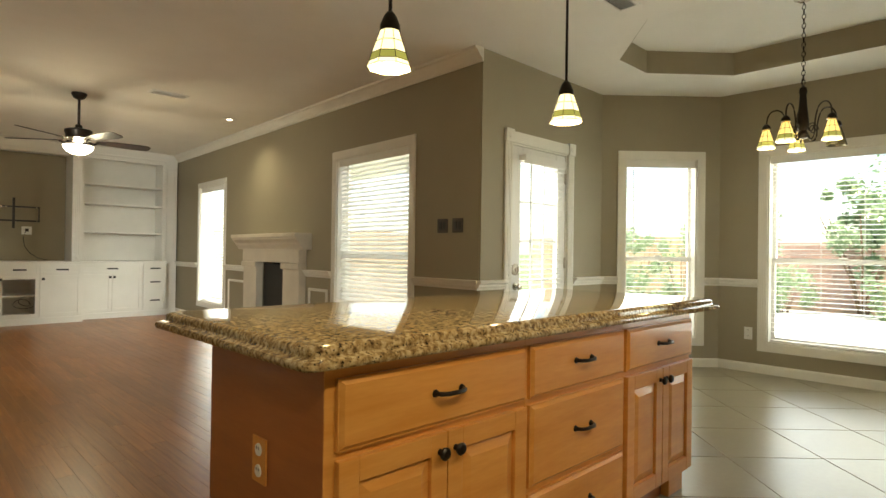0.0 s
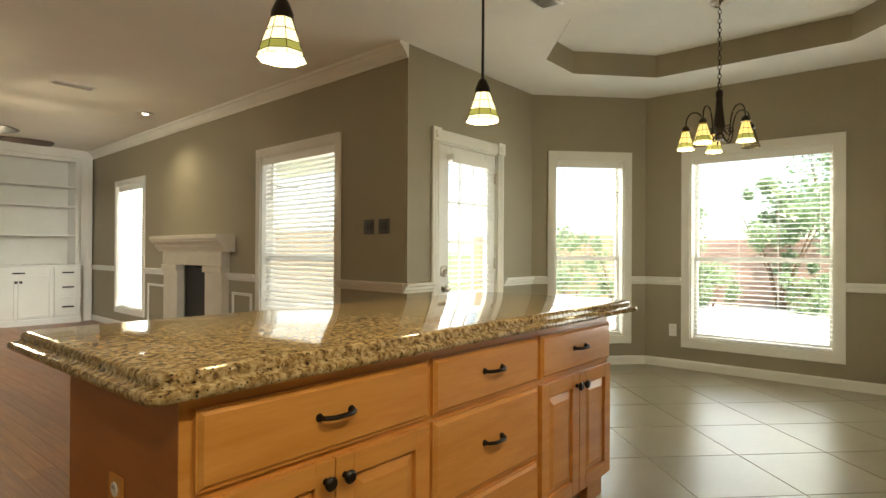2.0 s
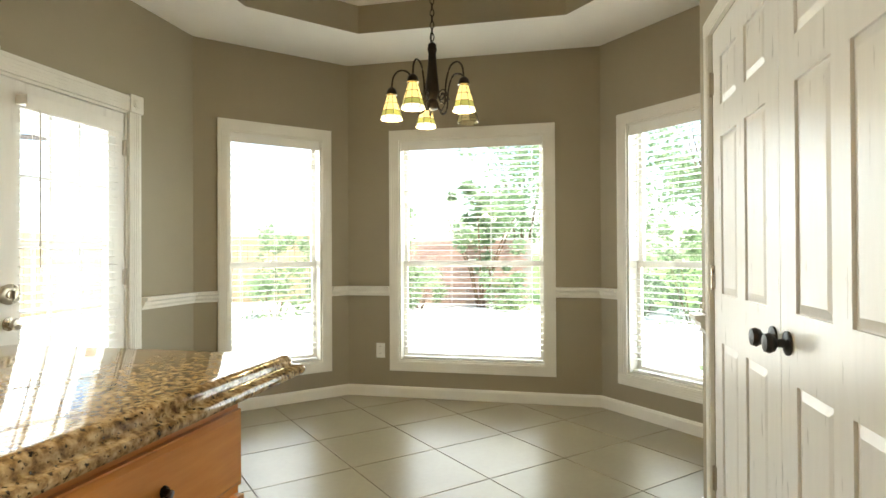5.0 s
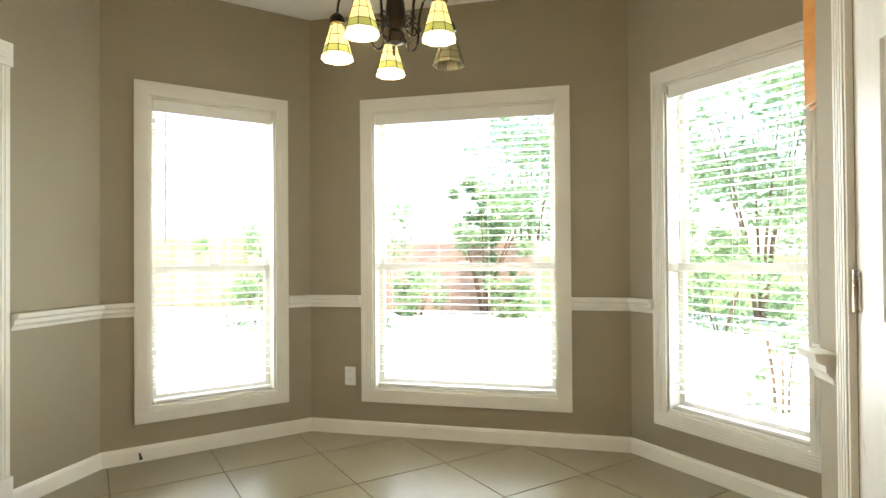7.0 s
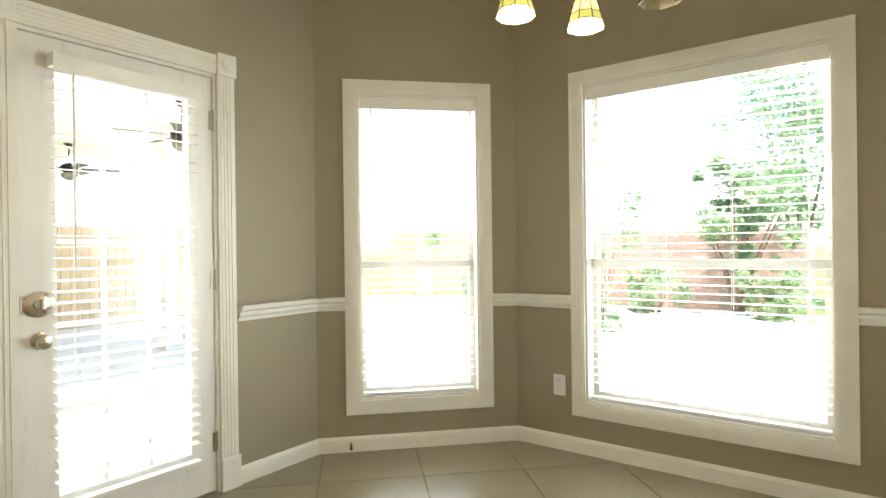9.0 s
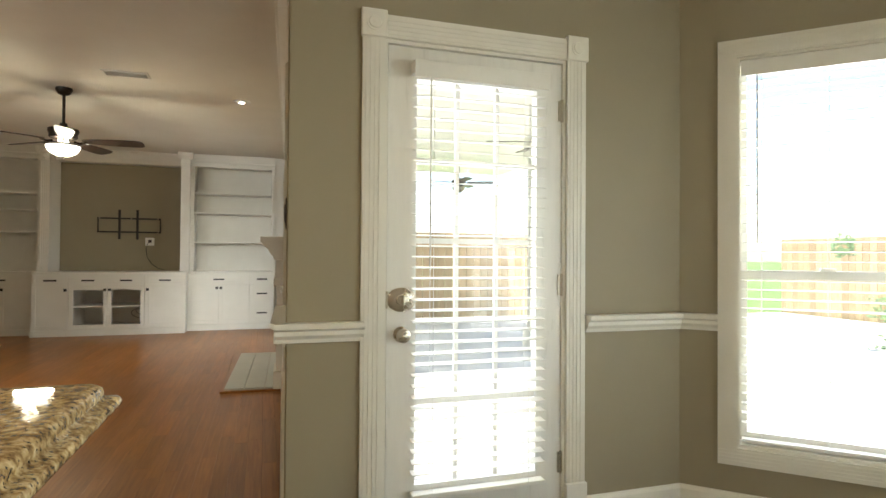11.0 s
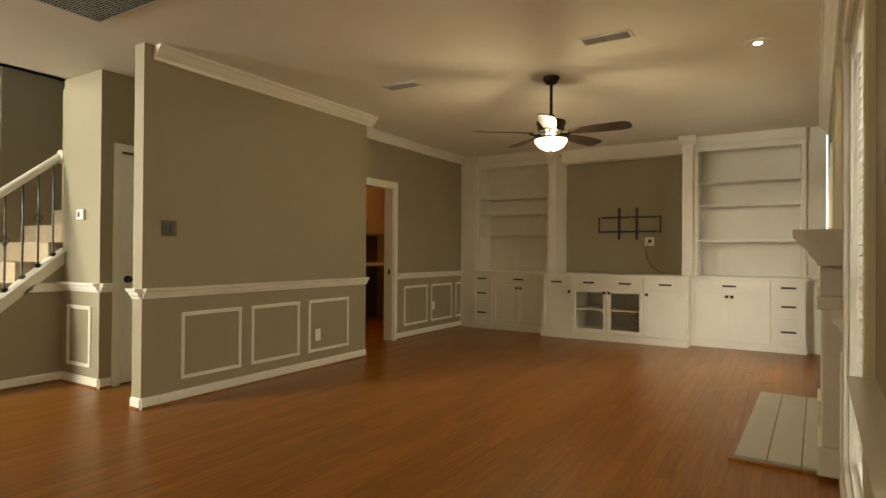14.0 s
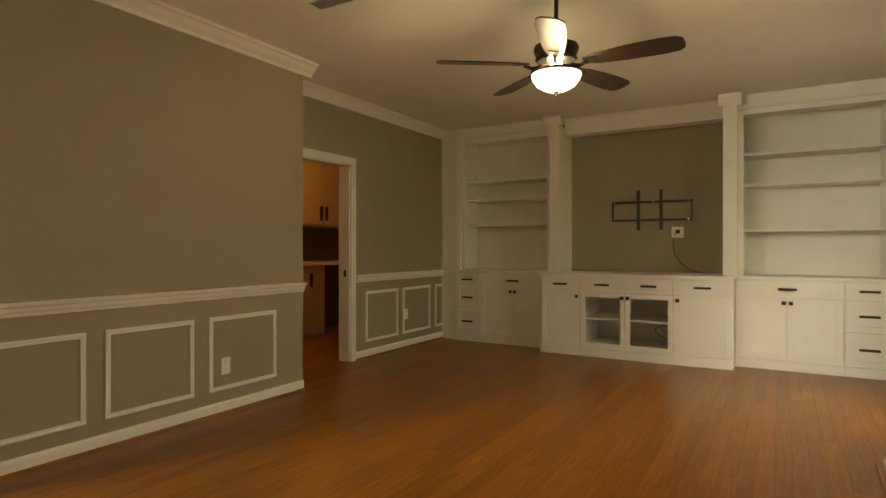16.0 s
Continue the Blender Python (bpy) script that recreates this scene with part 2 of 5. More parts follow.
# ---- mesh helpers ----
class Shape:
    """Gathers faces in one list; every solid is closed."""

    def __init__(self):
        self.v, self.f = [], []

    def add(self, vs, fs, m=None):
        k = len(self.v)
        self.v += [tuple(m @ Vector(p)) if m else tuple(p) for p in vs]
        self.f += [tuple(k + i for i in q) for q in fs]
        return self

    def box(self, x0, y0, z0, x1, y1, z1, m=None):
        x0, x1, y0, y1, z0, z1 = min(x0, x1), max(x0, x1), min(y0, y1), max(y0, y1), min(z0, z1), max(z0, z1)
        vs = [(x0, y0, z0), (x1, y0, z0), (x1, y1, z0), (x0, y1, z0), (x0, y0, z1), (x1, y0, z1), (x1, y1, z1), (x0, y1, z1)]
        return self.add(vs, [(0, 3, 2, 1), (4, 5, 6, 7), (0, 1, 5, 4), (1, 2, 6, 5), (2, 3, 7, 6), (3, 0, 4, 7)], m)

    def prism(self, pts, h0, h1, m=None):
        """A plan outline (counterclockwise) raised from h0 to h1."""
        n = len(pts)
        vs = [(x, y, h0) for x, y in pts] + [(x, y, h1) for x, y in pts]
        fs = [tuple(reversed(range(n))), tuple(range(n, 2 * n))] + [(i, (i + 1) % n, n + (i + 1) % n, n + i) for i in range(n)]
        return self.add(vs, fs, m)

    def extrude(self, prof, length, m=None):
        """A (y, z) profile run along x from 0 to length."""
        n = len(prof)
        vs = [(0, y, z) for y, z in prof] + [(length, y, z) for y, z in prof]
        fs = [tuple(reversed(range(n))), tuple(range(n, 2 * n))] + [(i, (i + 1) % n, n + (i + 1) % n, n + i) for i in range(n)]
        return self.add(vs, fs, m)

    def lathe(self, prof, steps=20, m=None):
        """A (radius, z) profile turned round z."""
        n, vs, fs = len(prof), [], []
        for i in range(steps):
            a = 2 * math.pi * i / steps
            vs += [(r * math.cos(a), r * math.sin(a), z) for r, z in prof]
        for i in range(steps):
            j = (i + 1) % steps
            fs += [(i * n + k, j * n + k, j * n + k + 1, i * n + k + 1) for k in range(n - 1)]
        fs += [tuple(i * n for i in reversed(range(steps))), tuple(i * n + n - 1 for i in range(steps))]
        return self.add(vs, fs, m)

    def tube(self, pts, r, steps=8, m=None, taper=1.0):
        pts = [Vector(p) for p in pts]
        vs, fs, n = [], [], len(pts)
        for i, p in enumerate(pts):
            d = (pts[min(i + 1, n - 1)] - pts[max(i - 1, 0)]).normalized()
            a = d.cross(Vector((0, 0, 1)) if abs(d.z) < 0.9 else Vector((1, 0, 0))).normalized()
            b = d.cross(a)
            rad = r * (1 + (taper - 1) * i / max(1, n - 1))
            vs += [p + rad * (math.cos(2 * math.pi * k / steps) * a + math.sin(2 * math.pi * k / steps) * b) for k in range(steps)]
        for i in range(n - 1):
            fs += [(i * steps + k, (i + 1) * steps + k, (i + 1) * steps + (k + 1) % steps, i * steps + (k + 1) % steps) for k in range(steps)]
        fs += [tuple(range(steps)), tuple((n - 1) * steps + k for k in reversed(range(steps)))]
        return self.add(vs, fs, m)

    def mesh(self, name, bevel=0.0, smooth=False):
        me = bpy.data.meshes.new(name)
        me.from_pydata(self.v, [], self.f)
        bm = bmesh.new()
        bm.from_mesh(me)
        bmesh.ops.recalc_face_normals(bm, faces=bm.faces)
        if bevel:
            bmesh.ops.bevel(bm, geom=[e for e in bm.edges if e.is_manifold and e.calc_face_angle(0) > 0.5], offset=bevel, segments=2, affect="EDGES", profile=0.6)
        if smooth:
            for q in bm.faces:
                q.smooth = True
            for e in bm.edges:
                e.smooth = e.is_manifold and e.calc_face_angle(0) < 0.7
        bm.to_mesh(me)
        bm.free()
        return me


def part(name, shape, material, parent=None, label="", bevel=0.0, smooth=False, m=None):
    me = shape.mesh(name, bevel, smooth) if isinstance(shape, Shape) else shape
    if not me.materials:
        me.materials.append(material)
    ob = new(name, me)
    if m is not None:
        ob.matrix_local = m
    if parent is not None:
        ob.parent = parent
    if label:
        ob["label"] = label
    return ob


def thing(name, m, label, category, group="", kind=""):
    ob = new(name)
    ob.matrix_world = m
    return tagged(ob, label, category, group, kind)


def along(p0, p1, z=0.0):
    """Local frame of a wall: x from p0 to p1, y outwards (to the left), z up."""
    return pose(p0[0], p0[1], z, 0, 0, math.degrees(math.atan2(p1[1] - p0[1], p1[0] - p0[0])))


def span(p0, p1):
    return math.hypot(p1[0] - p0[0], p1[1] - p0[1])


# ---- the large structure ----
H = 2.74
E0, E1 = (4.3295, 3.815), (4.64, 11.5)
CORNER = (4.335, 3.8)
A, B, C, D = (6.155, 3.8), (7.025, 2.967), (7.025, 0.932), (6.155, 0.10)
PE = 5.27          # end of the pantry wall
TH = 0.14


def wall(name, p0, p1, label, openings=(), material=None, top=H, th=TH, z0=0.0):
    """Wall from p0 to p1 with its room on the right; openings as (from, to, sill, head)."""
    s, length, x = Shape(), span(p0, p1), 0.0
    for a, b, lo, hi in sorted(openings):
        if a > x:
            s.box(x, 0, z0, a, th, top)
        if lo > z0:
            s.box(a, 0, z0, b, th, lo)
        if hi < top:
            s.box(a, 0, hi, b, th, top)
        x = b
    if x < length:
        s.box(x, 0, z0, length, th, top)
    ob = part(name, s, material or WALL, None, m=along(p0, p1))
    return tagged(ob, label, "wall", kind="structure")


EAST = span(E1, E0)
K0, K1 = EAST - (5.93 - 3.815), EAST - (4.69 - 3.815)
F0, F1 = EAST - (10.05 - 3.815), EAST - (9.05 - 3.815)
FB0, FB1 = EAST - (7.72 - 3.815), EAST - (6.98 - 3.815)
WIN_LO, WIN_HI = 0.295, 2.095
wall("wall_east", E1, E0, "taupe painted living room wall with crown molding", [(K0, K1, WIN_LO, WIN_HI), (F0, F1, WIN_LO, WIN_HI), (FB0, FB1, 0.0, 0.97)])
nx, ny = (E0[1] - E1[1]) / EAST, (E0[0] - E1[0]) / EAST
# Pale sheet added outside the east wall to brighten what the door glass shows.
SO = [(q[0] - nx * (TH + 0.004), q[1] + ny * (TH + 0.004)) for q in (E1, (E0[0] + 0.006, E0[1] + 0.16))]
wall("wall_siding", SO[0], SO[1], "pale brightening sheet added on the outer wall face by the patio", [(K0, K1, WIN_LO, WIN_HI), (F0, F1, WIN_LO, WIN_HI), (FB0 - 0.03, FB1 + 0.03, 0.0, 1.02)], OUTERPALE, th=0.03)
wall("wall_patio_door", CORNER, A, "taupe painted wall around the glazed patio door", [(0.372, 1.202, 0.0, 2.05)])
L1, L2, L3 = span(A, B), span(B, C), span(C, D)
wall("wall_nook_1", A, B, "taupe painted angled breakfast nook wall", [(0.245, 0.97, WIN_LO, WIN_HI)])
wall("wall_nook_2", B, C, "taupe painted breakfast nook window wall", [(0.442, 1.617, WIN_LO, WIN_HI)])
wall("wall_nook_3", C, D, "taupe painted angled breakfast nook wall", [(0.25, 0.99, WIN_LO, WIN_HI)])
wall("wall_nook_4", D, (PE, 0.10), "taupe painted short nook wall")
wall("wall_pantry_end", (PE, 0.10), (PE, 0.46), "taupe painted end of the pantry wall")
wall("wall_pantry", (PE, 0.60), (3.3, 0.60), "taupe painted wall around the pantry doors", [(0.21, 1.70, 0.0, 2.06)])
wall("wall_kitchen_south", (3.3, -1.6), (-4.6, -1.6), "plain taupe kitchen wall")
wall("wall_kitchen_side", (3.3, 0.46), (3.3, -1.6), "plain taupe kitchen wall")
wall("wall_far_west", (-4.6, -1.6), (-4.6, 8.5), "plain taupe wall beyond the stairs", top=5.2)
wall("wall_north", (-0.34, 11.5), (4.62, 11.5), "taupe painted wall behind the built-in shelving")
wall("wall_west", (-0.34, 8.08), (-0.34, 11.5), "taupe living room wall with the laundry doorway", [(0.36, 1.12, 0.0, 2.06)])
PART_X = 0.09
s = Shape().box(-0.03, 5.45, 0, PART_X, 8.08, H).box(-0.48, 7.96, 0, -0.03, 8.08, H)
tagged(part("wall_partition", s, WALL), "taupe painted partition wall with white moldings", "wall", kind="structure")
s = Shape().box(-1.45, 5.63, 0, -0.83, 5.75, H).box(-0.95, 5.75, 2.06, -0.83, 6.6, H).box(-0.95, 5.75, 0, -0.83, 5.80, 2.06).box(-0.95, 6.6, 0, -0.83, 7.96, H)
tagged(part("wall_pier", s, WALL), "taupe wall pier beside the staircase", "wall", kind="structure")
tagged(part("wall_closet", Shape().box(-1.8, 5.78, 0, -1.7, 8.1, H).box(-1.8, 8.1, 0, -0.5, 8.2, H), WALL), "plain closet wall", "wall", kind="structure")
# stair side
s = Shape().extrude([(3.9, 0.0), (5.63, 0.0), (5.63, 1.10), (5.15, 0.71), (4.3, 0.02), (3.9, 0.02)], 0.10, pose(-1.55, 0, 0))
tagged(part("wall_stair_skirt", s, WALL), "taupe wall under the staircase", "wall", kind="structure")
tagged(part("wall_stair_back", Shape().box(-2.85, 2.0, 0, -2.75, 5.60, 5.2), GREYWALL), "light grey stairwell wall", "wall", kind="structure")
tagged(part("wall_stair_end", Shape().box(-2.85, 5.60, 0, -2.65, 8.4, 5.2).box(-2.65, 8.3, 0, -1.8, 8.4, 5.2).box(-1.8, 5.75, H + 0.1, -1.5, 8.4, 5.2), WALL), "taupe stairwell wall", "wall", kind="structure")

# floors
tagged(part("ground", Shape().box(-400, -400, -0.6, 400, 400, -0.13), LAWN), "sunlit lawn reaching the horizon", "ground", kind="structure")
tagged(part("patio", Shape().prism([(4.6, 3.95), (6.2, 3.95), (7.2, 3.0), (7.2, 0.85), (6.3, -0.06), (6.0, -0.06), (6.0, -4.4), (15.6, -4.4), (15.6, 11.7), (4.8, 11.7)], -0.13, -0.06), CONCRETE), "pale concrete patio slab in full sun", "patio", kind="structure")
sub = tagged(part("floor_tile", Shape().box(-4.6, -1.6, -0.12, 3.3, 2.75, -0.004).box(3.3, 0.05, -0.12, 4.3, 2.75, -0.004).prism([(4.3, 0.05), (6.2, 0.05), (7.1, 0.9), (7.1, 3.0), (6.2, 3.9), (4.3, 3.9)], -0.12, -0.004), GROUT), "grey-green ceramic tile floor laid diagonally", "floor", kind="structure")
wood = tagged(part("floor_wood", Shape().box(-4.6, 2.75, -0.12, 4.3, 3.9, -0.004).box(-4.6, 3.9, -0.12, 4.7, 11.6, -0.004), GAP), "glossy red-brown oak strip floor", "floor", kind="structure")

# ceiling with the octagonal tray over the nook
TX0, TX1, TY0, TY1 = 4.71, 6.39, 0.63, 3.165
TRAY = [(5.32, TY0), (5.80, TY0), (TX1, 1.18), (TX1, 2.63), (5.80, TY1), (5.32, TY1), (TX0, 2.63), (TX0, 1.18)]
s = Shape().box(-1.5, -1.7, H, TX0, 11.6, H + 0.1).box(TX0, -1.7, H, TX1, TY0, H + 0.1).box(TX0, TY1, H, TX1, 3.97, H + 0.1).box(TX1, -1.7, H, 7.2, 3.97, H + 0.1)
s.box(-4.6, -1.7, H, -1.5, 2.0, H + 0.1)
for a, b, c in ((TRAY[7], TRAY[0], (TX0, TY0)), (TRAY[1], TRAY[2], (TX1, TY0)), (TRAY[3], TRAY[4], (TX1, TY1)), (TRAY[5], TRAY[6], (TX0, TY1))):
    s.prism([a, b, c], H, H + 0.1)
tagged(part("ceiling", s, CEIL), "white textured flat ceiling", "ceiling", kind="structure")
tagged(part("ceiling_tray", Shape().box(TX0 - 0.2, TY0 - 0.2, H + 0.2, TX1 + 0.2, TY1 + 0.2, H + 0.26), CEIL), "white raised tray ceiling over the breakfast nook", "ceiling", kind="structure")
s = Shape()
for i in range(8):
    p0, p1 = TRAY[i], TRAY[(i + 1) % 8]
    s.box(-0.03, -0.04, H + 0.002, span(p0, p1) + 0.03, 0.004, H + 0.2, along(p0, p1))
tagged(part("trim_tray", s, WALL), "taupe painted edge of the tray ceiling", "trim", kind="structure")
tagged(part("ceiling_stair", Shape().box(-4.7, 1.9, 5.2, -1.4, 8.5, 5.3).box(-1.5, 1.9, H, -1.4, 8.5, 5.2), CEIL), "white stairwell ceiling", "ceiling", kind="structure")

# moldings
RAIL = [(y, z + 0.01) for y, z in ((0, 0.815), (-0.012, 0.815), (-0.016, 0.83), (-0.03, 0.845), (-0.032, 0.862), (-0.052, 0.872), (-0.056, 0.893), (0, 0.893))]
BASE = [(0, 0), (-0.014, 0), (-0.014, 0.07), (-0.008, 0.085), (0, 0.088)]
CROWN = [(0, 2.63), (-0.014, 2.63), (-0.02, 2.652), (-0.05, 2.68), (-0.075, 2.712), (-0.09, 2.716), (-0.094, 2.738), (0, 2.738)]
SHOE = [(-0.014, 0), (-0.03, 0), (-0.028, 0.012), (-0.014, 0.02)]


def molding(name, prof, runs, label, material=None):
    for p0, p1 in runs:
        tagged(part(name, Shape().extrude(prof, span(p0, p1)), material or TRIM, None, m=along(p0, p1)), label, "molding", kind="structure")


def on(p0, p1, a, b):
    """The stretch from a to b along p0 - p1."""
    q0, q1, n = Vector(p0), Vector(p1), span(p0, p1)
    return tuple(q0.lerp(q1, a / n)), tuple(q0.lerp(q1, b / n))


CW = 0.08
NOOK_RUNS = [on(CORNER, A, -0.05, 0.372 - CW), on(CORNER, A, 1.202 + CW + 0.02, 1.82), on(A, B, 0, 0.245 - CW), on(A, B, 0.97 + CW, L1), on(B, C, 0, 0.442 - CW),
             on(B, C, 1.617 + CW, L2), on(C, D, 0, 0.25 - CW), on(C, D, 0.99 + CW, L3), (D, (PE, 0.10)), ((PE, 0.10), (PE, 0.6)), ((PE, 0.6), (PE - 0.12, 0.6))]
EAST_RUNS = [on(E1, E0, 0.3, F0 - CW), on(E1, E0, F1 + CW, EAST - (8.12 - 3.815)), on(E1, E0, EAST - (6.6 - 3.815), K0 - CW), on(E1, E0, K1 + CW, EAST + 0.03)]
WEST_RUNS = [((-0.34, 8.08), (-0.34, 8.36)), ((-0.34, 9.28), (-0.34, 11.06))]
PARTN = [((PART_X, 5.45), (PART_X, 8.08)), ((-0.03, 5.45), (PART_X, 5.45))]
PIER = [((-1.45, 5.63), (-0.83, 5.63)), ((-0.83, 5.63), (-0.83, 5.73))]
molding("molding_chair_rail", RAIL, NOOK_RUNS + EAST_RUNS + WEST_RUNS + PARTN + PIER, "white chair rail molding on taupe wall")
FULL_NOOK = [on(CORNER, A, -0.014, 0.372 - CW), on(CORNER, A, 1.202 + CW, 1.82), (A, B), (B, C), (C, D), (D, (PE, 0.10)), ((PE, 0.10), (PE, 0.6)), ((PE, 0.6), (PE - 0.13, 0.6))]
BASES = FULL_NOOK + [on(E1, E0, 0.3, EAST - (8.12 - 3.815)), on(E1, E0, EAST - (6.6 - 3.815), EAST + 0.03)] + WEST_RUNS + PARTN + PIER + [((-1.45, 4.0), (-1.45, 5.63))]
molding("baseboard", BASE, BASES, "white painted baseboard")
molding("trim_shoe", SHOE, WEST_RUNS + PARTN + PIER + [((-1.45, 4.0), (-1.45, 5.63))], "stained oak shoe molding", PLANKJ)
molding("crown_molding", CROWN, [on(E1, E0, 0.3, EAST + 0.03), ((-0.34, 8.08), (-0.34, 11.06)), ((PART_X, 5.52), (PART_X, 8.17))], "white crown molding under the ceiling")
tagged(part("trim_rail", Shape().extrude([(5.30, 0.815), (5.63, 0.815), (5.63, 0.893), (5.40, 0.893)], 0.03, pose(-1.45, 0, 0)), TRIM), "white chair rail under the stair stringer", "molding", kind="structure")


def wainscot(p0, p1, frames, label):
    """Picture-frame moldings: (from, to, bottom, top)."""
    m = along(p0, p1)
    prof = [(0, 0), (-0.010, 0), (-0.016, 0.01), (-0.012, 0.02), (-0.014, 0.03), (0, 0.03)]
    for a, b, lo, hi in frames:
        s = Shape()
        s.extrude([(y, lo + z) for y, z in prof], b - a, pose(a, 0, 0)).extrude([(y, hi - z) for y, z in prof], b - a, pose(a, 0, 0))
        s.extrude([(y, z) for y, z in prof], hi - lo - 0.06, pose(a + 0.03, 0, lo + 0.03, 0, -90, 0)).extrude([(y, z) for y, z in prof], hi - lo - 0.06, pose(b, 0, lo + 0.03, 0, -90, 0))
        tagged(part("wall_molding_frame", s, TRIM, None, m=m), label, "molding", "wainscot frames", "structure")


WF = "white rectangular wainscot frame below the chair rail"
wainscot((PART_X, 5.45), (PART_X, 8.08), [(0.32, 0.90, 0.17, 0.70), (1.01, 1.60, 0.17, 0.70), (1.72, 2.33, 0.17, 0.70)], WF)
wainscot((-0.34, 8.08), (-0.34, 11.5), [(1.37, 1.97, 0.17, 0.72), (2.07, 2.68, 0.17, 0.72), (2.80, 3.02, 0.17, 0.72)], WF)
wainscot((-1.45, 5.63), (-0.83, 5.63), [(0.11, 0.50, 0.17, 0.70)], WF)
wainscot(E1, E0, [(F1 + 0.2, EAST - (8.25 - 3.815), 0.17, 0.70), (EAST - (6.5 - 3.815), K0 - 0.16, 0.17, 0.70), (K1 + 0.18, EAST - 0.1, 0.17, 0.70)], WF)


# ---- windows, doors and blinds ----
def casing(parent, a, b, lo, hi, w=CW, sill=True, head_over=0.0):
    """Fluted flat casing round an opening."""
    def fluted(x0, z0, x1, z1, upright):
        s = Shape()
        n = 4
        s.box(x0, -0.016, z0, x1, 0, z1)
        for i in range(n):
            f0, f1 = 0.1 + 0.8 * i / n + 0.03, 0.1 + 0.8 * (i + 1) / n - 0.03
            if upright:
                s.box(x0 + (x1 - x0) * f0, -0.0195, z0 + 0.002, x0 + (x1 - x0) * f1, -0.014, z1 - 0.002)
            else:
                s.box(x0 + 0.002, -0.0195, z0 + (z1 - z0) * f0, x1 - 0.002, -0.014, z0 + (z1 - z0) * f1)
        return s
    part("side_casing", fluted(a - w, lo, a, hi, True), TRIM, parent)
    part("side_casing", fluted(b, lo, b + w, hi, True), TRIM, parent)
    part("head_casing", fluted(a - w, hi, b + w, hi + w, False), TRIM, parent)
    if sill:
        part("bottom_casing", fluted(a - w, lo - w, b + w, lo, False), TRIM, parent)


SLAT_MESH = {}


def blind(m, a, b, lo, hi, tilt, y=0.05, pitch=0.044, label="white two-inch slat blind, slats open, in the window"):
    ob = thing("window_blind", m @ pose(0, 0, 0), label, "blind", "window blinds")
    part("headrail", Shape().box(a + 0.004, y - 0.03, hi - 0.05, b - 0.004, y + 0.03, hi - 0.002), SLAT, ob)
    part("valance", Shape().box(a + 0.003, y - 0.04, hi - 0.072, b - 0.003, y - 0.031, hi - 0.001), SLAT, ob, bevel=0.003)
    key = (round(b - a, 3), tilt)
    if key not in SLAT_MESH:
        s = Shape().extrude([(-0.024, -0.0012), (0, -0.0035), (0.024, -0.0012), (0.024, 0.0012), (0, -0.001), (-0.024, 0.0012)], b - a - 0.016, pose(0, 0, 0, tilt, 0, 0))
        SLAT_MESH[key] = s.mesh("slat")
    n = int((hi - 0.08 - lo - 0.03) / pitch)
    for i in range(n):
        part("slat", SLAT_MESH[key], SLAT, ob, m=pose(a + 0.008, y, hi - 0.095 - i * pitch))
    part("bottom_rail", Shape().box(a + 0.008, y - 0.024, lo + 0.004, b - 0.008, y + 0.024, lo + 0.02), SLAT, ob, bevel=0.003)
    k = max(2, int((b - a) / 0.32) + 1)
    for i in range(k):
        x = a + 0.09 + (b - a - 0.18) * i / (k - 1)
        s = Shape().tube([(x, y - 0.026, hi - 0.07), (x, y - 0.026, lo + 0.02)], 0.0012, 4).tube([(x, y + 0.026, hi - 0.07), (x, y + 0.026, lo + 0.02)], 0.0012, 4)
        part("ladder_cord", s, SLAT, ob)
    part("wand", Shape().tube([(a + 0.07, y - 0.045, hi - 0.07), (a + 0.07, y - 0.045, hi - 0.85)], 0.004, 6), SLAT, ob)
    return ob


def window(name, p0, p1, a, b, label, tilt):
    m = along(p0, p1)
    ob = tagged(new(name), label, "window", kind="structure")
    ob.matrix_world = m
    casing(ob, a, b, WIN_LO, WIN_HI)
    s = Shape().box(a, 0.002, WIN_LO, a + 0.012, TH, WIN_HI).box(b - 0.012, 0.002, WIN_LO, b, TH, WIN_HI).box(a + 0.012, 0.002, WIN_HI - 0.012, b - 0.012, TH, WIN_HI).box(a + 0.012, 0.002, WIN_LO, b - 0.012, TH, WIN_LO + 0.014)
    part("jamb", s, TRIM, ob)
    mid = WIN_LO + 0.44 * (WIN_HI - WIN_LO)
    for y, z0, z1 in ((0.10, WIN_LO + 0.014, mid + 0.02), (0.125, mid - 0.02, WIN_HI - 0.012)):
        s = Shape().box(a + 0.012, y - 0.012, z0, a + 0.045, y + 0.012, z1).box(b - 0.045, y - 0.012, z0, b - 0.012, y + 0.012, z1)
        s.box(a + 0.045, y - 0.012, z0, b - 0.045, y + 0.012, z0 + 0.04).box(a + 0.045, y - 0.012, z1 - 0.04, b - 0.045, y + 0.012, z1)
        sash = part("sash", s, TRIM, ob)
        pane = part("pane", Shape().box(a + 0.044, y - 0.002, z0 + 0.039, b - 0.044, y + 0.002, z1 - 0.039), GLASS, sash, "clear window glass")
        pane.visible_shadow = False
    part("sash_lock", Shape().box((a + b) / 2 - 0.03, 0.07, mid + 0.02, (a + b) / 2 + 0.03, 0.09, mid + 0.035), TRIM, ob, bevel=0.003)
    blind(m, a + 0.013, b - 0.013, WIN_LO + 0.014, WIN_HI - 0.012, tilt)
    return m


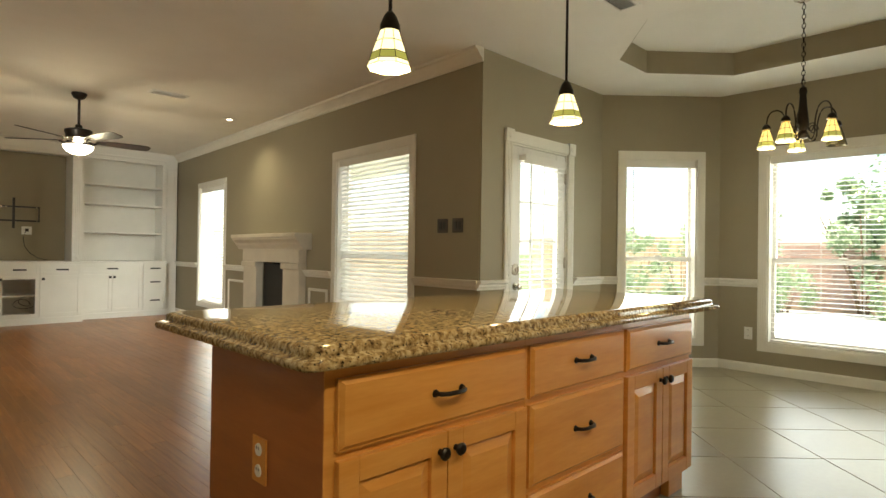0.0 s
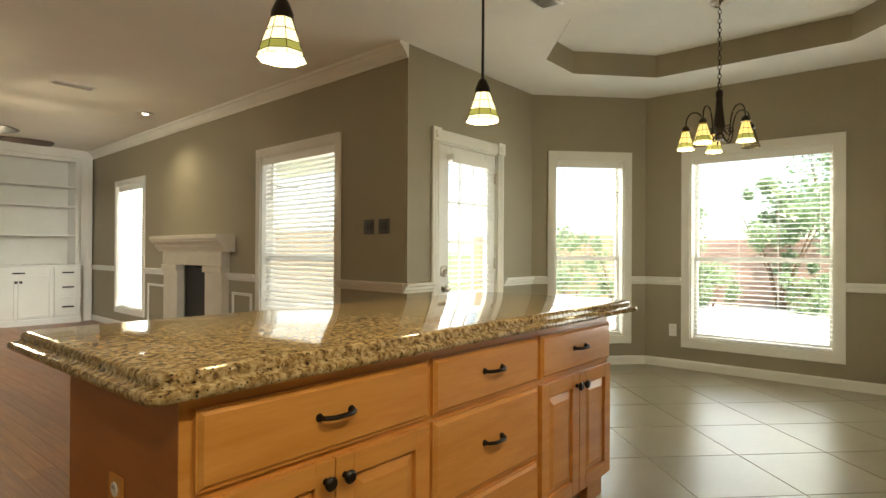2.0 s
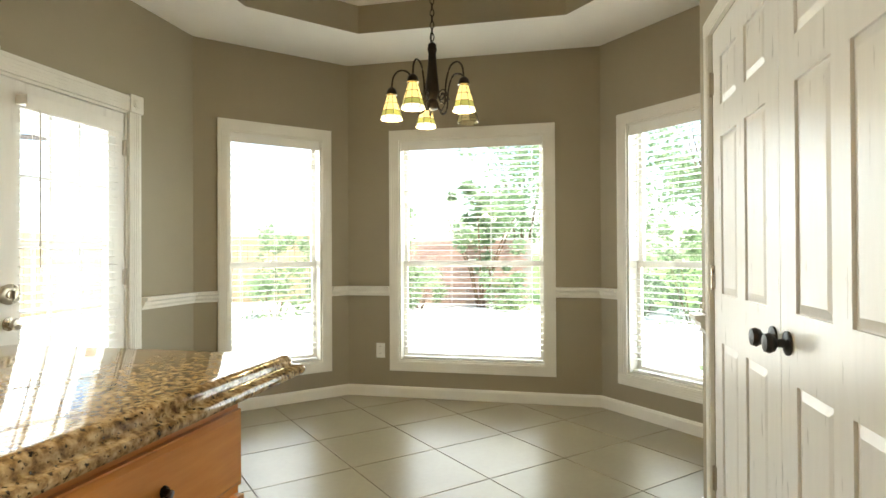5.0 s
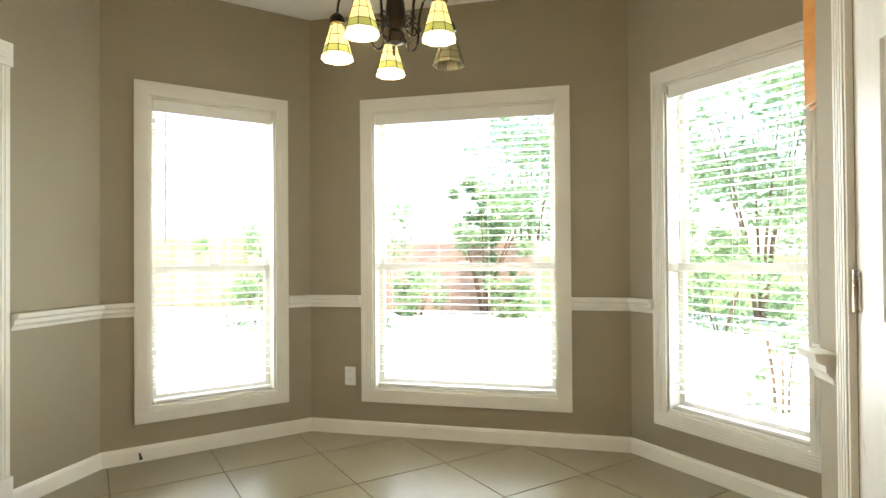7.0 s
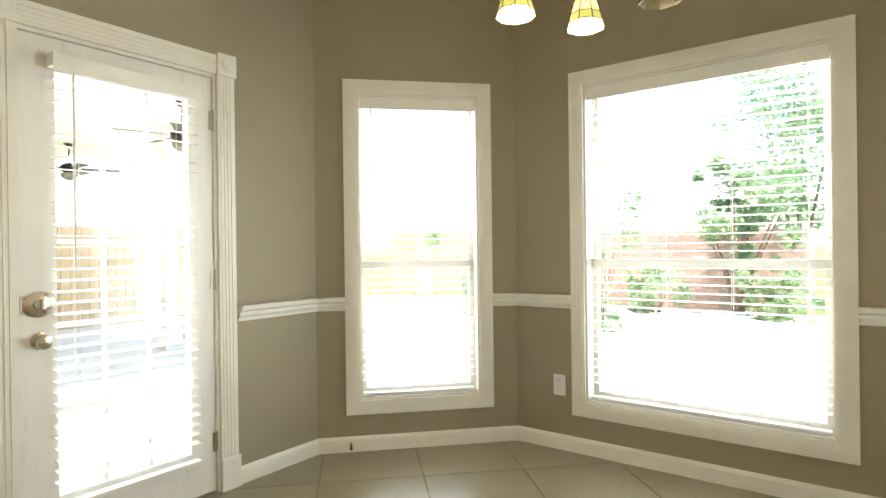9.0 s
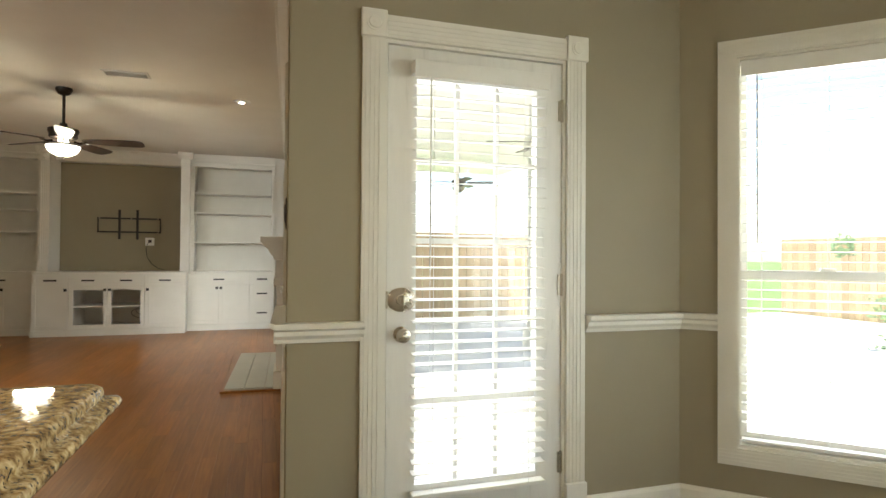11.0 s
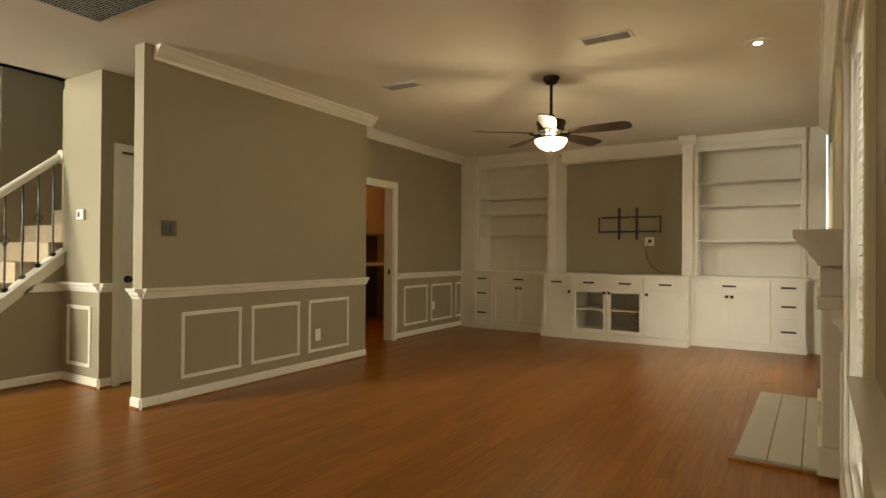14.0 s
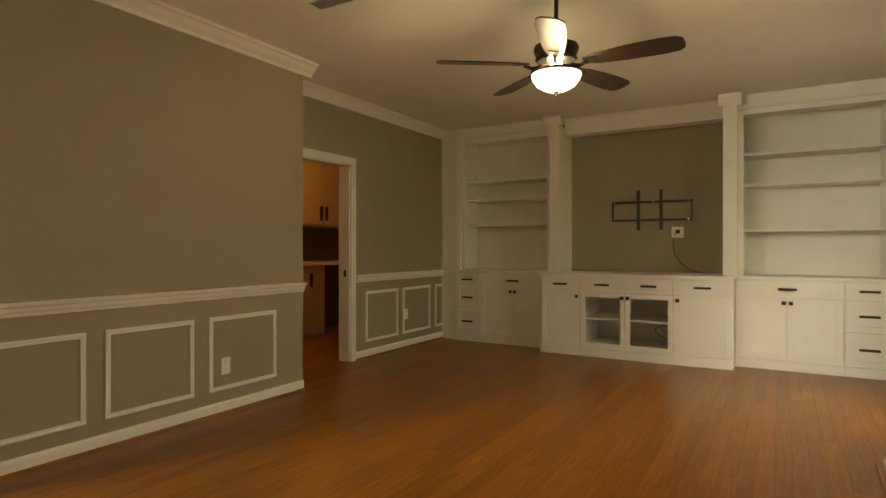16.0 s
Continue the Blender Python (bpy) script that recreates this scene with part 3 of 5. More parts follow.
W1 = window("window_1", A, B, 0.245, 0.97, "white framed sash window with fluted casing", 0)
W2 = window("window_2", B, C, 0.442, 1.617, "wide white framed sash window over the patio", 0)
W3 = window("window_3", C, D, 0.25, 0.99, "white framed sash window facing shrubs", 0)
WK = window("window_4", E1, E0, K0, K1, "white framed living room window with slat blind", 40)
WF2 = window("window_5", E1, E0, F0, F1, "white framed window beside the fireplace", 40)
DAY = (0.93, 0.97, 1.0)
for nm, m, a, b, e in (("day_1", W1, 0.245, 0.97, 6), ("day_2", W2, 0.442, 1.617, 10), ("day_3", W3, 0.25, 0.99, 6), ("day_4", WK, K0, K1, 4), ("day_5", WF2, F0, F1, 18)):
    lamp(nm, "AREA", m @ pose((a + b) / 2, TH + 0.03, (WIN_LO + WIN_HI) / 2, -90, 0, 0), e, DAY, b - a - 0.1, WIN_HI - WIN_LO - 0.1)


def panel_door(parent, x0, x1, z0, z1, y, t, layout, material, upper_y=True):
    """A leaf with raised panels; y is its front face, t its thickness."""
    s = Shape()
    s.box(x0, y + 0.008, z0, x1, y + t, z1)
    cols = 2
    st = 0.11 if x1 - x0 > 0.6 else 0.085
    xs = [(x0 + st, (x0 + x1) / 2 - 0.045), ((x0 + x1) / 2 + 0.045, x1 - st)]
    # stiles and rails proud of the sunk field
    s.box(x0, y, z0, xs[0][0], y + 0.008, z1).box(xs[1][1], y, z0, x1, y + 0.008, z1).box(xs[0][1], y, z0, xs[1][0], y + 0.008, z1)
    edges = [z0] + [v for q in layout for v in q] + [z1]
    for i in range(0, len(edges), 2):
        for a, b in xs:
            s.box(a, y, edges[i], b, y + 0.008, edges[i + 1])
    leaf = part("leaf", s, material, parent, bevel=0.0)
    for lo, hi in layout:
        for a, b in xs:
            g = 0.028
            vs = [(a + 0.004, y + 0.008, lo + 0.004), (b - 0.004, y + 0.008, lo + 0.004), (b - 0.004, y + 0.008, hi - 0.004), (a + 0.004, y + 0.008, hi - 0.004),
                  (a + g, y + 0.001, lo + g), (b - g, y + 0.001, lo + g), (b - g, y + 0.001, hi - g), (a + g, y + 0.001, hi - g)]
            part("door_panel", Shape().add(vs, [(3, 2, 1, 0), (4, 5, 6, 7), (0, 1, 5, 4), (1, 2, 6, 5), (2, 3, 7, 6), (3, 0, 4, 7)]), material, leaf)
    return leaf


def knob(parent, x, z, y, material, r=0.028):
    s = Shape().lathe([(0.0, 0), (0.033, 0), (0.033, 0.006), (0.012, 0.012), (0.011, 0.03), (r * 0.8, 0.036), (r, 0.048), (r * 0.85, 0.06), (0.0, 0.064)], 20, pose(x, y, z, 90, 0, 0))
    return part("knob", s, material, parent, smooth=True)


def hinge(parent, x, z, y, material=NICKEL):
    s = Shape().lathe([(0, -0.05), (0.007, -0.05), (0.007, 0.05), (0, 0.05)], 8, pose(x, y - 0.004, z)).box(x - 0.016, y - 0.003, z - 0.045, x + 0.016, y + 0.002, z + 0.045)
    return part("hinge", s, material, parent)


# patio door
PD = along(CORNER, A)
door = thing("door_1", PD, "white glazed patio door with slat blind, closed", "door", kind="structure")
a, b = 0.372, 1.202
s = Shape()
s.box(a, 0.002, 0, a + 0.015, TH, 2.05).box(b - 0.015, 0.002, 0, b, TH, 2.05).box(a + 0.015, 0.002, 2.035, b - 0.015, TH, 2.05)
part("jamb", s, TRIM, door)
s = Shape()
ga, gb, g0, g1 = a + 0.14, b - 0.14, 0.22, 1.90
s.box(a + 0.018, 0.012, 0.01, ga, 0.055, 2.03).box(gb, 0.012, 0.01, b - 0.018, 0.055, 2.03).box(ga, 0.012, 0.01, gb, 0.055, g0).box(ga, 0.012, g1, gb, 0.055, 2.03)
leaf = part("leaf", s, DOORP, door)
s = Shape()
for i in range(1, 5):
    z = g0 + (g1 - g0) * i / 5
    s.box(ga, 0.026, z - 0.011, gb, 0.044, z + 0.011)
for i in range(1, 3):
    x = ga + (gb - ga) * i / 3
    s.box(x - 0.009, 0.028, g0, x + 0.009, 0.042, g1)
part("muntin", s, DOORP, leaf)
p = part("pane", Shape().box(ga, 0.032, g0, gb, 0.038, g1), GLASS, leaf, "clear door glass")
p.visible_shadow = False
casing(door, a, b, 0.16, 2.05, w=0.092, sill=False)
for x in (a - 0.098, b - 0.006):
    part("rosette", Shape().box(x, -0.03, 2.045, x + 0.104, 0, 2.155), TRIM, door, bevel=0.004)
    part("rosette_boss", Shape().lathe([(0, 0), (0.034, 0), (0.034, 0.004), (0.026, 0.004), (0.024, 0.008), (0.012, 0.009), (0, 0.011)], 20, pose(x + 0.052, -0.03, 2.10, 90, 0, 0)), TRIM, door)
    part("plinth", Shape().box(x, -0.03, 0, x + 0.104, 0, 0.16), TRIM, door, bevel=0.004)
for z in (0.25, 1.04, 1.82):
    hinge(door, b - 0.018, z, 0.008)
s = Shape().lathe([(0, 0), (0.048, 0), (0.05, 0.008), (0.04, 0.016), (0.022, 0.018), (0.02, 0.028), (0, 0.03)], 24, pose(a + 0.079, 0.012, 0.985, 90, 0, 0) @ Matrix.Diagonal((1.25, 1.0, 1, 1)))
bolt = part("deadbolt", s, NICKEL, door, "satin nickel deadbolt", smooth=True)
part("thumb_turn", Shape().box(a + 0.073, -0.034, 0.965, a + 0.085, -0.016, 1.005), NICKEL, bolt, bevel=0.003)
part("strike_plate", Shape().box(a + 0.012, 0.0, 0.95, a + 0.02, 0.012, 1.02), NICKEL, door)
knob(door, a + 0.079, 0.842, 0.012, NICKEL, 0.03)
dbl = blind(PD, ga - 0.03, gb + 0.03, g0 - 0.04, g1 + 0.06, 6, y=-0.02, label="white slat blind hung on the glazed patio door")
lamp("day_6", "AREA", PD @ pose((ga + gb) / 2, 0.12, (g0 + g1) / 2, -90, 0, 0), 3.5, DAY, gb - ga - 0.05, g1 - g0 - 0.05)

# pantry doors
PM = along((PE, 0.60), (3.3, 0.60))
pan = thing("door_2", PM, "pair of white six-panel pantry doors, closed", "door", kind="structure")
s = Shape().box(0.21, 0.002, 0, 0.225, TH, 2.06).box(1.685, 0.002, 0, 1.70, TH, 2.06).box(0.225, 0.002, 2.045, 1.685, TH, 2.06)
part("jamb", s, TRIM, pan)
casing(pan, 0.21, 1.70, 0.0, 2.06, w=0.07, sill=False)
LAY = [(0.23, 0.82), (1.01, 1.62), (1.74, 1.93)]
panel_door(pan, 0.227, 0.954, 0.008, 2.04, -0.002, 0.036, LAY, DOORP)
panel_door(pan, 0.957, 1.683, 0.008, 2.04, -0.002, 0.036, LAY, DOORP)
knob(pan, 0.90, 0.925, -0.002, BLACK)
knob(pan, 1.012, 0.925, -0.002, BLACK)
for x in (0.226, 1.684):
    for z in (0.26, 1.07, 1.85):
        hinge(pan, x, z, -0.004)

# laundry doorway and closet door casings
ld = thing("trim_laundry_doorway", along((-0.34, 8.08), (-0.34, 11.5)), "white cased doorway to the laundry room", "doorway", kind="structure")
casing(ld, 0.36, 1.12, 0, 2.06, w=0.075, sill=False)
part("jamb", Shape().box(0.36, 0.002, 0, 0.375, TH + 0.004, 2.06).box(1.105, 0.002, 0, 1.12, TH + 0.004, 2.06).box(0.375, 0.002, 2.045, 1.105, TH + 0.004, 2.06), TRIM, ld)
part("strike_plate", Shape().box(1.098, 0.04, 0.89, 1.106, 0.07, 0.96), BLACK, ld)
cd = thing("door_3", along((-0.83, 5.73), (-0.83, 6.7)), "white six-panel closet door with a dark knob, closed", "door", kind="structure")
casing(cd, 0.07, 0.87, 0, 2.06, w=0.065, sill=False)
panel_door(cd, 0.085, 0.855, 0.012, 2.045, 0.03, 0.036, LAY, DOORP)
knob(cd, 0.155, 0.93, 0.03, BLACK)
part("jamb", Shape().box(0.07, 0.002, 0, 0.083, 0.118, 2.06).box(0.857, 0.002, 0, 0.87, 0.118, 2.06), TRIM, cd)


# ---- kitchen island ----
def bar_pull(parent, x, y, z, w=0.1, material=None, m=None):
    s = Shape().tube([(x - w / 2, y, z), (x - w / 2 + 0.004, y - 0.018, z), (x - w / 4, y - 0.03, z), (x + w / 4, y - 0.03, z), (x + w / 2 - 0.004, y - 0.018, z), (x + w / 2, y, z)], 0.0065, 8)
    s.lathe([(0, 0), (0.011, 0), (0.009, 0.006), (0, 0.007)], 12, pose(x - w / 2, y, z, 90, 0, 0)).lathe([(0, 0), (0.011, 0), (0.009, 0.006), (0, 0.007)], 12, pose(x + w / 2, y, z, 90, 0, 0))
    return part("pull", s, material or BRONZE, parent, "dark bronze pull", smooth=True)


def small_knob(parent, x, y, z):
    s = Shape().lathe([(0, 0), (0.009, 0), (0.007, 0.012), (0.017, 0.018), (0.018, 0.024), (0.012, 0.03), (0, 0.031)], 16, pose(x, y, z, 90, 0, 0))
    return part("knob", s, BRONZE, parent, "dark bronze knob", smooth=True)


def slab_front(name, parent, x0, x1, z0, z1, y, material):
    s = Shape().box(x0, y - 0.012, z0, x1, y, z1).add(
        [(x0 + 0.004, y - 0.012, z0 + 0.004), (x1 - 0.004, y - 0.012, z0 + 0.004), (x1 - 0.004, y - 0.012, z1 - 0.004), (x0 + 0.004, y - 0.012, z1 - 0.004),
         (x0 + 0.014, y - 0.02, z0 + 0.014), (x1 - 0.014, y - 0.02, z0 + 0.014), (x1 - 0.014, y - 0.02, z1 - 0.014), (x0 + 0.014, y - 0.02, z1 - 0.014)],
        [(3, 2, 1, 0), (4, 5, 6, 7), (0, 1, 5, 4), (1, 2, 6, 5), (2, 3, 7, 6), (3, 0, 4, 7)])
    return part(name, s, material, parent)


def raised_door(parent, x0, x1, z0, z1, y):
    st = 0.058
    s = Shape().box(x0, y - 0.02, z0, x0 + st, y, z1).box(x1 - st, y - 0.02, z0, x1, y, z1).box(x0 + st, y - 0.02, z0, x1 - st, y, z0 + st).box(x0 + st, y - 0.02, z1 - st, x1 - st, y, z1)
    d = part("door", s, MAPLE, parent, bevel=0.003)
    a, b, lo, hi, g = x0 + st, x1 - st, z0 + st, z1 - st, 0.035
    vs = [(a, y - 0.006, lo), (b, y - 0.006, lo), (b, y - 0.006, hi), (a, y - 0.006, hi), (a + g, y - 0.018, lo + g), (b - g, y - 0.018, lo + g), (b - g, y - 0.018, hi - g), (a + g, y - 0.018, hi - g)]
    part("raised_panel", Shape().add(vs, [(3, 2, 1, 0), (4, 5, 6, 7), (0, 1, 5, 4), (1, 2, 6, 5), (2, 3, 7, 6), (3, 0, 4, 7)]), MAPLE, d)
    return d


IX0, IX1, IY0, IY1 = 1.71, 3.73, 1.925, 2.55
ISL = "honey maple base cabinet of the kitchen island"
UNITS = [(1.71, 2.455, "doors"), (2.455, 3.085, "drawers"), (3.085, 3.73, "doors")]
for x0, x1, kind in UNITS:
    u = thing("island_cabinet", pose(0, 0, 0), ISL + (" with three drawers" if kind == "drawers" else " with paired doors"), "cabinet", "island cabinets")
    s = Shape().box(x0 + 0.0015, IY0, 0.11, x1 - 0.0015, IY1, 0.855)
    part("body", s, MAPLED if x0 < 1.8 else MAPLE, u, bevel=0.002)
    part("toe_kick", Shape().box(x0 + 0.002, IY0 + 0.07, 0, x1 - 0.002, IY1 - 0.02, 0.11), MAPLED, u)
    e0, e1 = x0 + (0.03 if x0 < 1.8 else 0.012), x1 - (0.008 if x1 > 3.6 else 0.012)
    yf = IY0
    part("face_frame", Shape().box(x0 + 0.001, yf - 0.004, 0.11, x1 - 0.001, yf, 0.855), MAPLE, u)
    yf -= 0.004
    if kind == "drawers":
        for z0, z1 in ((0.655, 0.825), (0.37, 0.635), (0.13, 0.35)):
            d = slab_front("drawer_front", u, e0, e1, z0, z1, yf, MAPLEH)
            bar_pull(d, (e0 + e1) / 2, yf - 0.02, (z0 + z1) / 2 + 0.01)
    else:
        d = slab_front("drawer_front", u, e0, e1, 0.655, 0.825, yf, MAPLEH)
        bar_pull(d, (e0 + e1) / 2, yf - 0.02, 0.745)
        mid = (e0 + e1) / 2
        for a, b, kx in ((e0, mid - 0.002, mid - 0.03), (mid + 0.002, e1, mid + 0.03)):
            dd = raised_door(u, a, b, 0.13, 0.635, yf)
            small_knob(dd, kx, yf - 0.02, 0.585)
for x0, x1, zz in ((3.60, 3.75, 0.0),):
    tagged(part("base_trim", Shape().box(x0, IY0 + 0.03, 0, x1, IY0 + 0.07, 0.09).box(3.73, IY0 + 0.03, 0, 3.75, IY1, 0.09), MAPLE, bevel=0.006), "maple base molding at the island's foot", "molding")


def rounded(x0, y0, x1, y1, r, k=5):
    out = []
    for cx, cy, a0 in ((x1 - r, y0 + r, -90), (x1 - r, y1 - r, 0), (x0 + r, y1 - r, 90), (x0 + r, y0 + r, 180)):
        out += [(cx + r * math.cos(radians(a0 + 90 * i / k)), cy + r * math.sin(radians(a0 + 90 * i / k))) for i in range(k + 1)]
    return out


def edge_slab(x0, y0, x1, y1, layers):
    """A slab whose edge follows (inset, z) steps."""
    s, rings = Shape(), []
    for inset, z in layers:
        rings.append([(x, y, z) for x, y in rounded(x0 + inset, y0 + inset, x1 - inset, y1 - inset, 0.03)])
    n = len(rings[0])
    vs = [p for r in rings for p in r]
    fs = [tuple(reversed(range(n))), tuple((len(rings) - 1) * n + i for i in range(n))]
    for k in range(len(rings) - 1):
        fs += [(k * n + i, k * n + (i + 1) % n, (k + 1) * n + (i + 1) % n, (k + 1) * n + i) for i in range(n)]
    return s.add(vs, fs)


OGEE = [(0.012, 0.856), (0.004, 0.858), (0.0, 0.864), (0.0, 0.872), (0.004, 0.878), (0.022, 0.882), (0.026, 0.886), (0.026, 0.896), (0.029, 0.903), (0.036, 0.908), (0.045, 0.910)]
top = part("island_countertop", edge_slab(1.63, 1.865, 3.98, 2.84, OGEE), GRANITE, smooth=True)
tagged(top, "polished gold and brown granite countertop with ogee edge", "countertop")
o = thing("wall_outlet", pose(IX0, 2.22, 0.565, 0, 0, -90), "duplex outlet in a wooden plate on the island's end", "outlet", "outlets")


def outlet(o, plate):
    part("plate", Shape().box(-0.037, -0.006, -0.06, 0.037, 0, 0.06), plate, o, bevel=0.002)
    for z in (-0.028, 0.028):
        q = part("socket", Shape().lathe([(0, 0), (0.017, 0), (0.016, 0.003), (0, 0.003)], 14, pose(0, -0.006, z, 90, 0, 0)), PLASTIC, o)
        part("slots", Shape().box(-0.007, -0.0098, z + 0.001, -0.0045, -0.0088, z + 0.009).box(0.0045, -0.0098, z + 0.001, 0.007, -0.0088, z + 0.009), BLACK, q)


outlet(o, MAPLE)


def white_outlet(m, label="white duplex outlet on the taupe wall"):
    outlet(thing("wall_outlet", m, label, "outlet", "outlets"), PLASTIC)


white_outlet(along(B, C) @ pose(0.28, 0, 0.375))
white_outlet(along((PART_X, 5.45), (PART_X, 8.08)) @ pose(1.86, 0, 0.34))
white_outlet(along((-0.34, 8.08), (-0.34, 11.5)) @ pose(2.14, 0, 0.40))


def switch_plate(m, n, label):
    ob = thing("switch_plate", m, label, "switch", "switch plates")
    w = 0.035 + 0.046 * n
    part("plate", Shape().box(-w / 2, -0.007, -0.06, w / 2, 0, 0.06), BROWNPL, ob, bevel=0.003)
    for i in range(n):
        x = (i - (n - 1) / 2) * 0.046
        part("rocker", Shape().box(x - 0.016, -0.011, -0.033, x + 0.016, -0.006, 0.033), BLACK, ob, bevel=0.002)


em = along(E1, E0)
switch_plate(em @ pose(EAST - (4.24 - 3.815), 0, 1.345), 2, "dark brown double switch plate on the taupe wall")
switch_plate(em @ pose(EAST - (4.055 - 3.815), 0, 1.345), 2, "dark brown double switch plate on the taupe wall")
switch_plate(along((PART_X, 5.45), (PART_X, 8.08)) @ pose(0.21, 0, 1.36), 2, "dark brown double rocker plate on the partition")


# ---- art-glass lamps ----
def art_shade(parent, r0, r1, h, lit, sides=8):
    """Leaded glass shade, its rim at z = 0, narrowing upwards; panels, a patterned band and came lines."""
    if r0 not in SHADES:
        SHADES[r0] = {}
        rb, zb, rc, zc = r1 + (r0 - r1) * 0.86, h * 0.14, r1 + (r0 - r1) * 0.66, h * 0.36
        for nm, (ra, za), (rr, zz) in (("rim", (r0, 0), (rb, zb)), ("band", (rb, zb), (rc, zc)), ("panel", (rc, zc), (r1, h))):
            s = Shape()
            a0, a1 = -math.pi / sides, math.pi / sides
            q = [(ra * math.cos(a0), ra * math.sin(a0), za), (ra * math.cos(a1), ra * math.sin(a1), za), (rr * math.cos(a1), rr * math.sin(a1), zz), (rr * math.cos(a0), rr * math.sin(a0), zz)]
            k = 0.965
            s.add(q + [(x * k, y * k, z) for x, y, z in q], [(0, 1, 2, 3), (7, 6, 5, 4), (0, 4, 5, 1), (1, 5, 6, 2), (2, 6, 7, 3), (3, 7, 4, 0)])
            SHADES[r0][nm] = s
        s = Shape()
        for i in range(sides):
            a, b = math.pi * (2 * i + 1) / sides, math.pi * (2 * i + 3) / sides
            P = lambda r, t, z: (r * 1.01 * math.cos(t), r * 1.01 * math.sin(t), z)
            s.tube([P(r0, a, 0), P(rb, a, zb), P(rc, a, zc), P(r1, a, h)], 0.0016, 4)
            for r, z in ((r0, 0), (rb, zb), (rc, zc), ((rc + r1) / 2, (zc + h) / 2)):
                s.tube([P(r, a, z), P(r, b, z)], 0.0014, 4)
        SHADES[r0]["came"] = s
        SHADES[r0]["mesh"] = {}
    cache = SHADES[r0]["mesh"]
    root = part("shade", SHADES[r0]["came"].mesh("shade"), LEAD, parent, "leaded amber and cream art-glass shade")
    for nm, mt in (("rim", CREAM), ("band", GREENG), ("panel", AMBER if r0 < 0.07 else CREAM)):
        if (nm, lit) not in cache:
            cache[(nm, lit)] = SHADES[r0][nm].mesh("glass_" + nm)
        for i in range(sides):
            part("glass_" + nm, cache[(nm, lit)], mt if lit else DULLGLASS, root, m=pose(0, 0, 0, 0, 0, 360 * i / sides))
    return root


SHADES = {}


def pendant(x, y, z):
    ob = thing("pendant_lamp", pose(x, y, z), "lit pendant lamp with leaded cream glass shade over the island", "lamp", "island pendants")
    art_shade(ob, 0.079, 0.034, 0.132, True)
    part("cap", Shape().lathe([(0, 0.125), (0.037, 0.13), (0.036, 0.15), (0.022, 0.185), (0.010, 0.20), (0, 0.205)], 20), BRONZE, ob, smooth=True)
    part("rod", Shape().tube([(0, 0, 0.2), (0, 0, H - z - 0.02)], 0.0065, 8), BRONZE, ob)
    part("canopy", Shape().lathe([(0, H - z), (0.06, H - z), (0.058, H - z - 0.012), (0.02, H - z - 0.028), (0, H - z - 0.03)], 24), BRONZE, ob, smooth=True)
    part("bulb", Shape().lathe([(0, 0.02), (0.018, 0.024), (0.028, 0.045), (0.024, 0.07), (0.012, 0.095), (0, 0.1)], 16), BULB, ob, smooth=True)
    lamp("pendant_light", "POINT", pose(x, y, z - 0.03), 3.4, (1, 0.82, 0.55), 0.04)


pendant(2.25, 2.375, 1.765)
pendant(3.33, 2.36, 1.757)


def bend(pts, k=5):
    """A smooth run through the points."""
    p, out = [Vector(q) for q in pts], []
    p = [p[0]] + p + [p[-1]]
    for a, b, c, d in zip(p, p[1:], p[2:], p[3:]):
        for t in np.linspace(0, 1, k, endpoint=False):
            out.append(0.5 * (2 * b + (c - a) * t + (2 * a - 5 * b + 4 * c - d) * t * t + (3 * b - a - 3 * c + d) * t ** 3))
    return out + [p[-1]]


CH = (5.545, 1.89)
ch = thing("chandelier", pose(CH[0], CH[1], 0.012), "bronze five-arm chandelier with leaded amber shades, one bulb out", "chandelier")
zt = H + 0.188
part("canopy", Shape().lathe([(0, zt), (0.065, zt), (0.062, zt - 0.015), (0.03, zt - 0.035), (0, zt - 0.04)], 24), NICKEL, ch, smooth=True)
part("column", Shape().lathe([(0, 1.93), (0.028, 1.94), (0.035, 1.97), (0.024, 1.99), (0.040, 2.02), (0.038, 2.05), (0.026, 2.16), (0.020, 2.24), (0.026, 2.26), (0.022, 2.29), (0.010, 2.30), (0, 2.31)], 20), BRONZE, ch, smooth=True)
z, i = 2.31, 0
while z < zt - 0.04:
    pts = [(0.011 * math.cos(t) * (i % 2), 0.011 * math.cos(t) * (1 - i % 2), z + 0.019 + 0.021 * math.sin(t)) for t in np.linspace(0, 2 * math.pi, 11)]
    part("chain_link", Shape().tube(pts, 0.0028, 5), BRONZE, ch)
    z, i = z + 0.033, i + 1
part("chain_tail", Shape().tube([(0.012, 0.01, 2.36), (0.03, 0.012, 2.30), (0.034, 0.014, 2.22), (0.03, 0.012, 2.17)], 0.004, 5), BRONZE, ch)
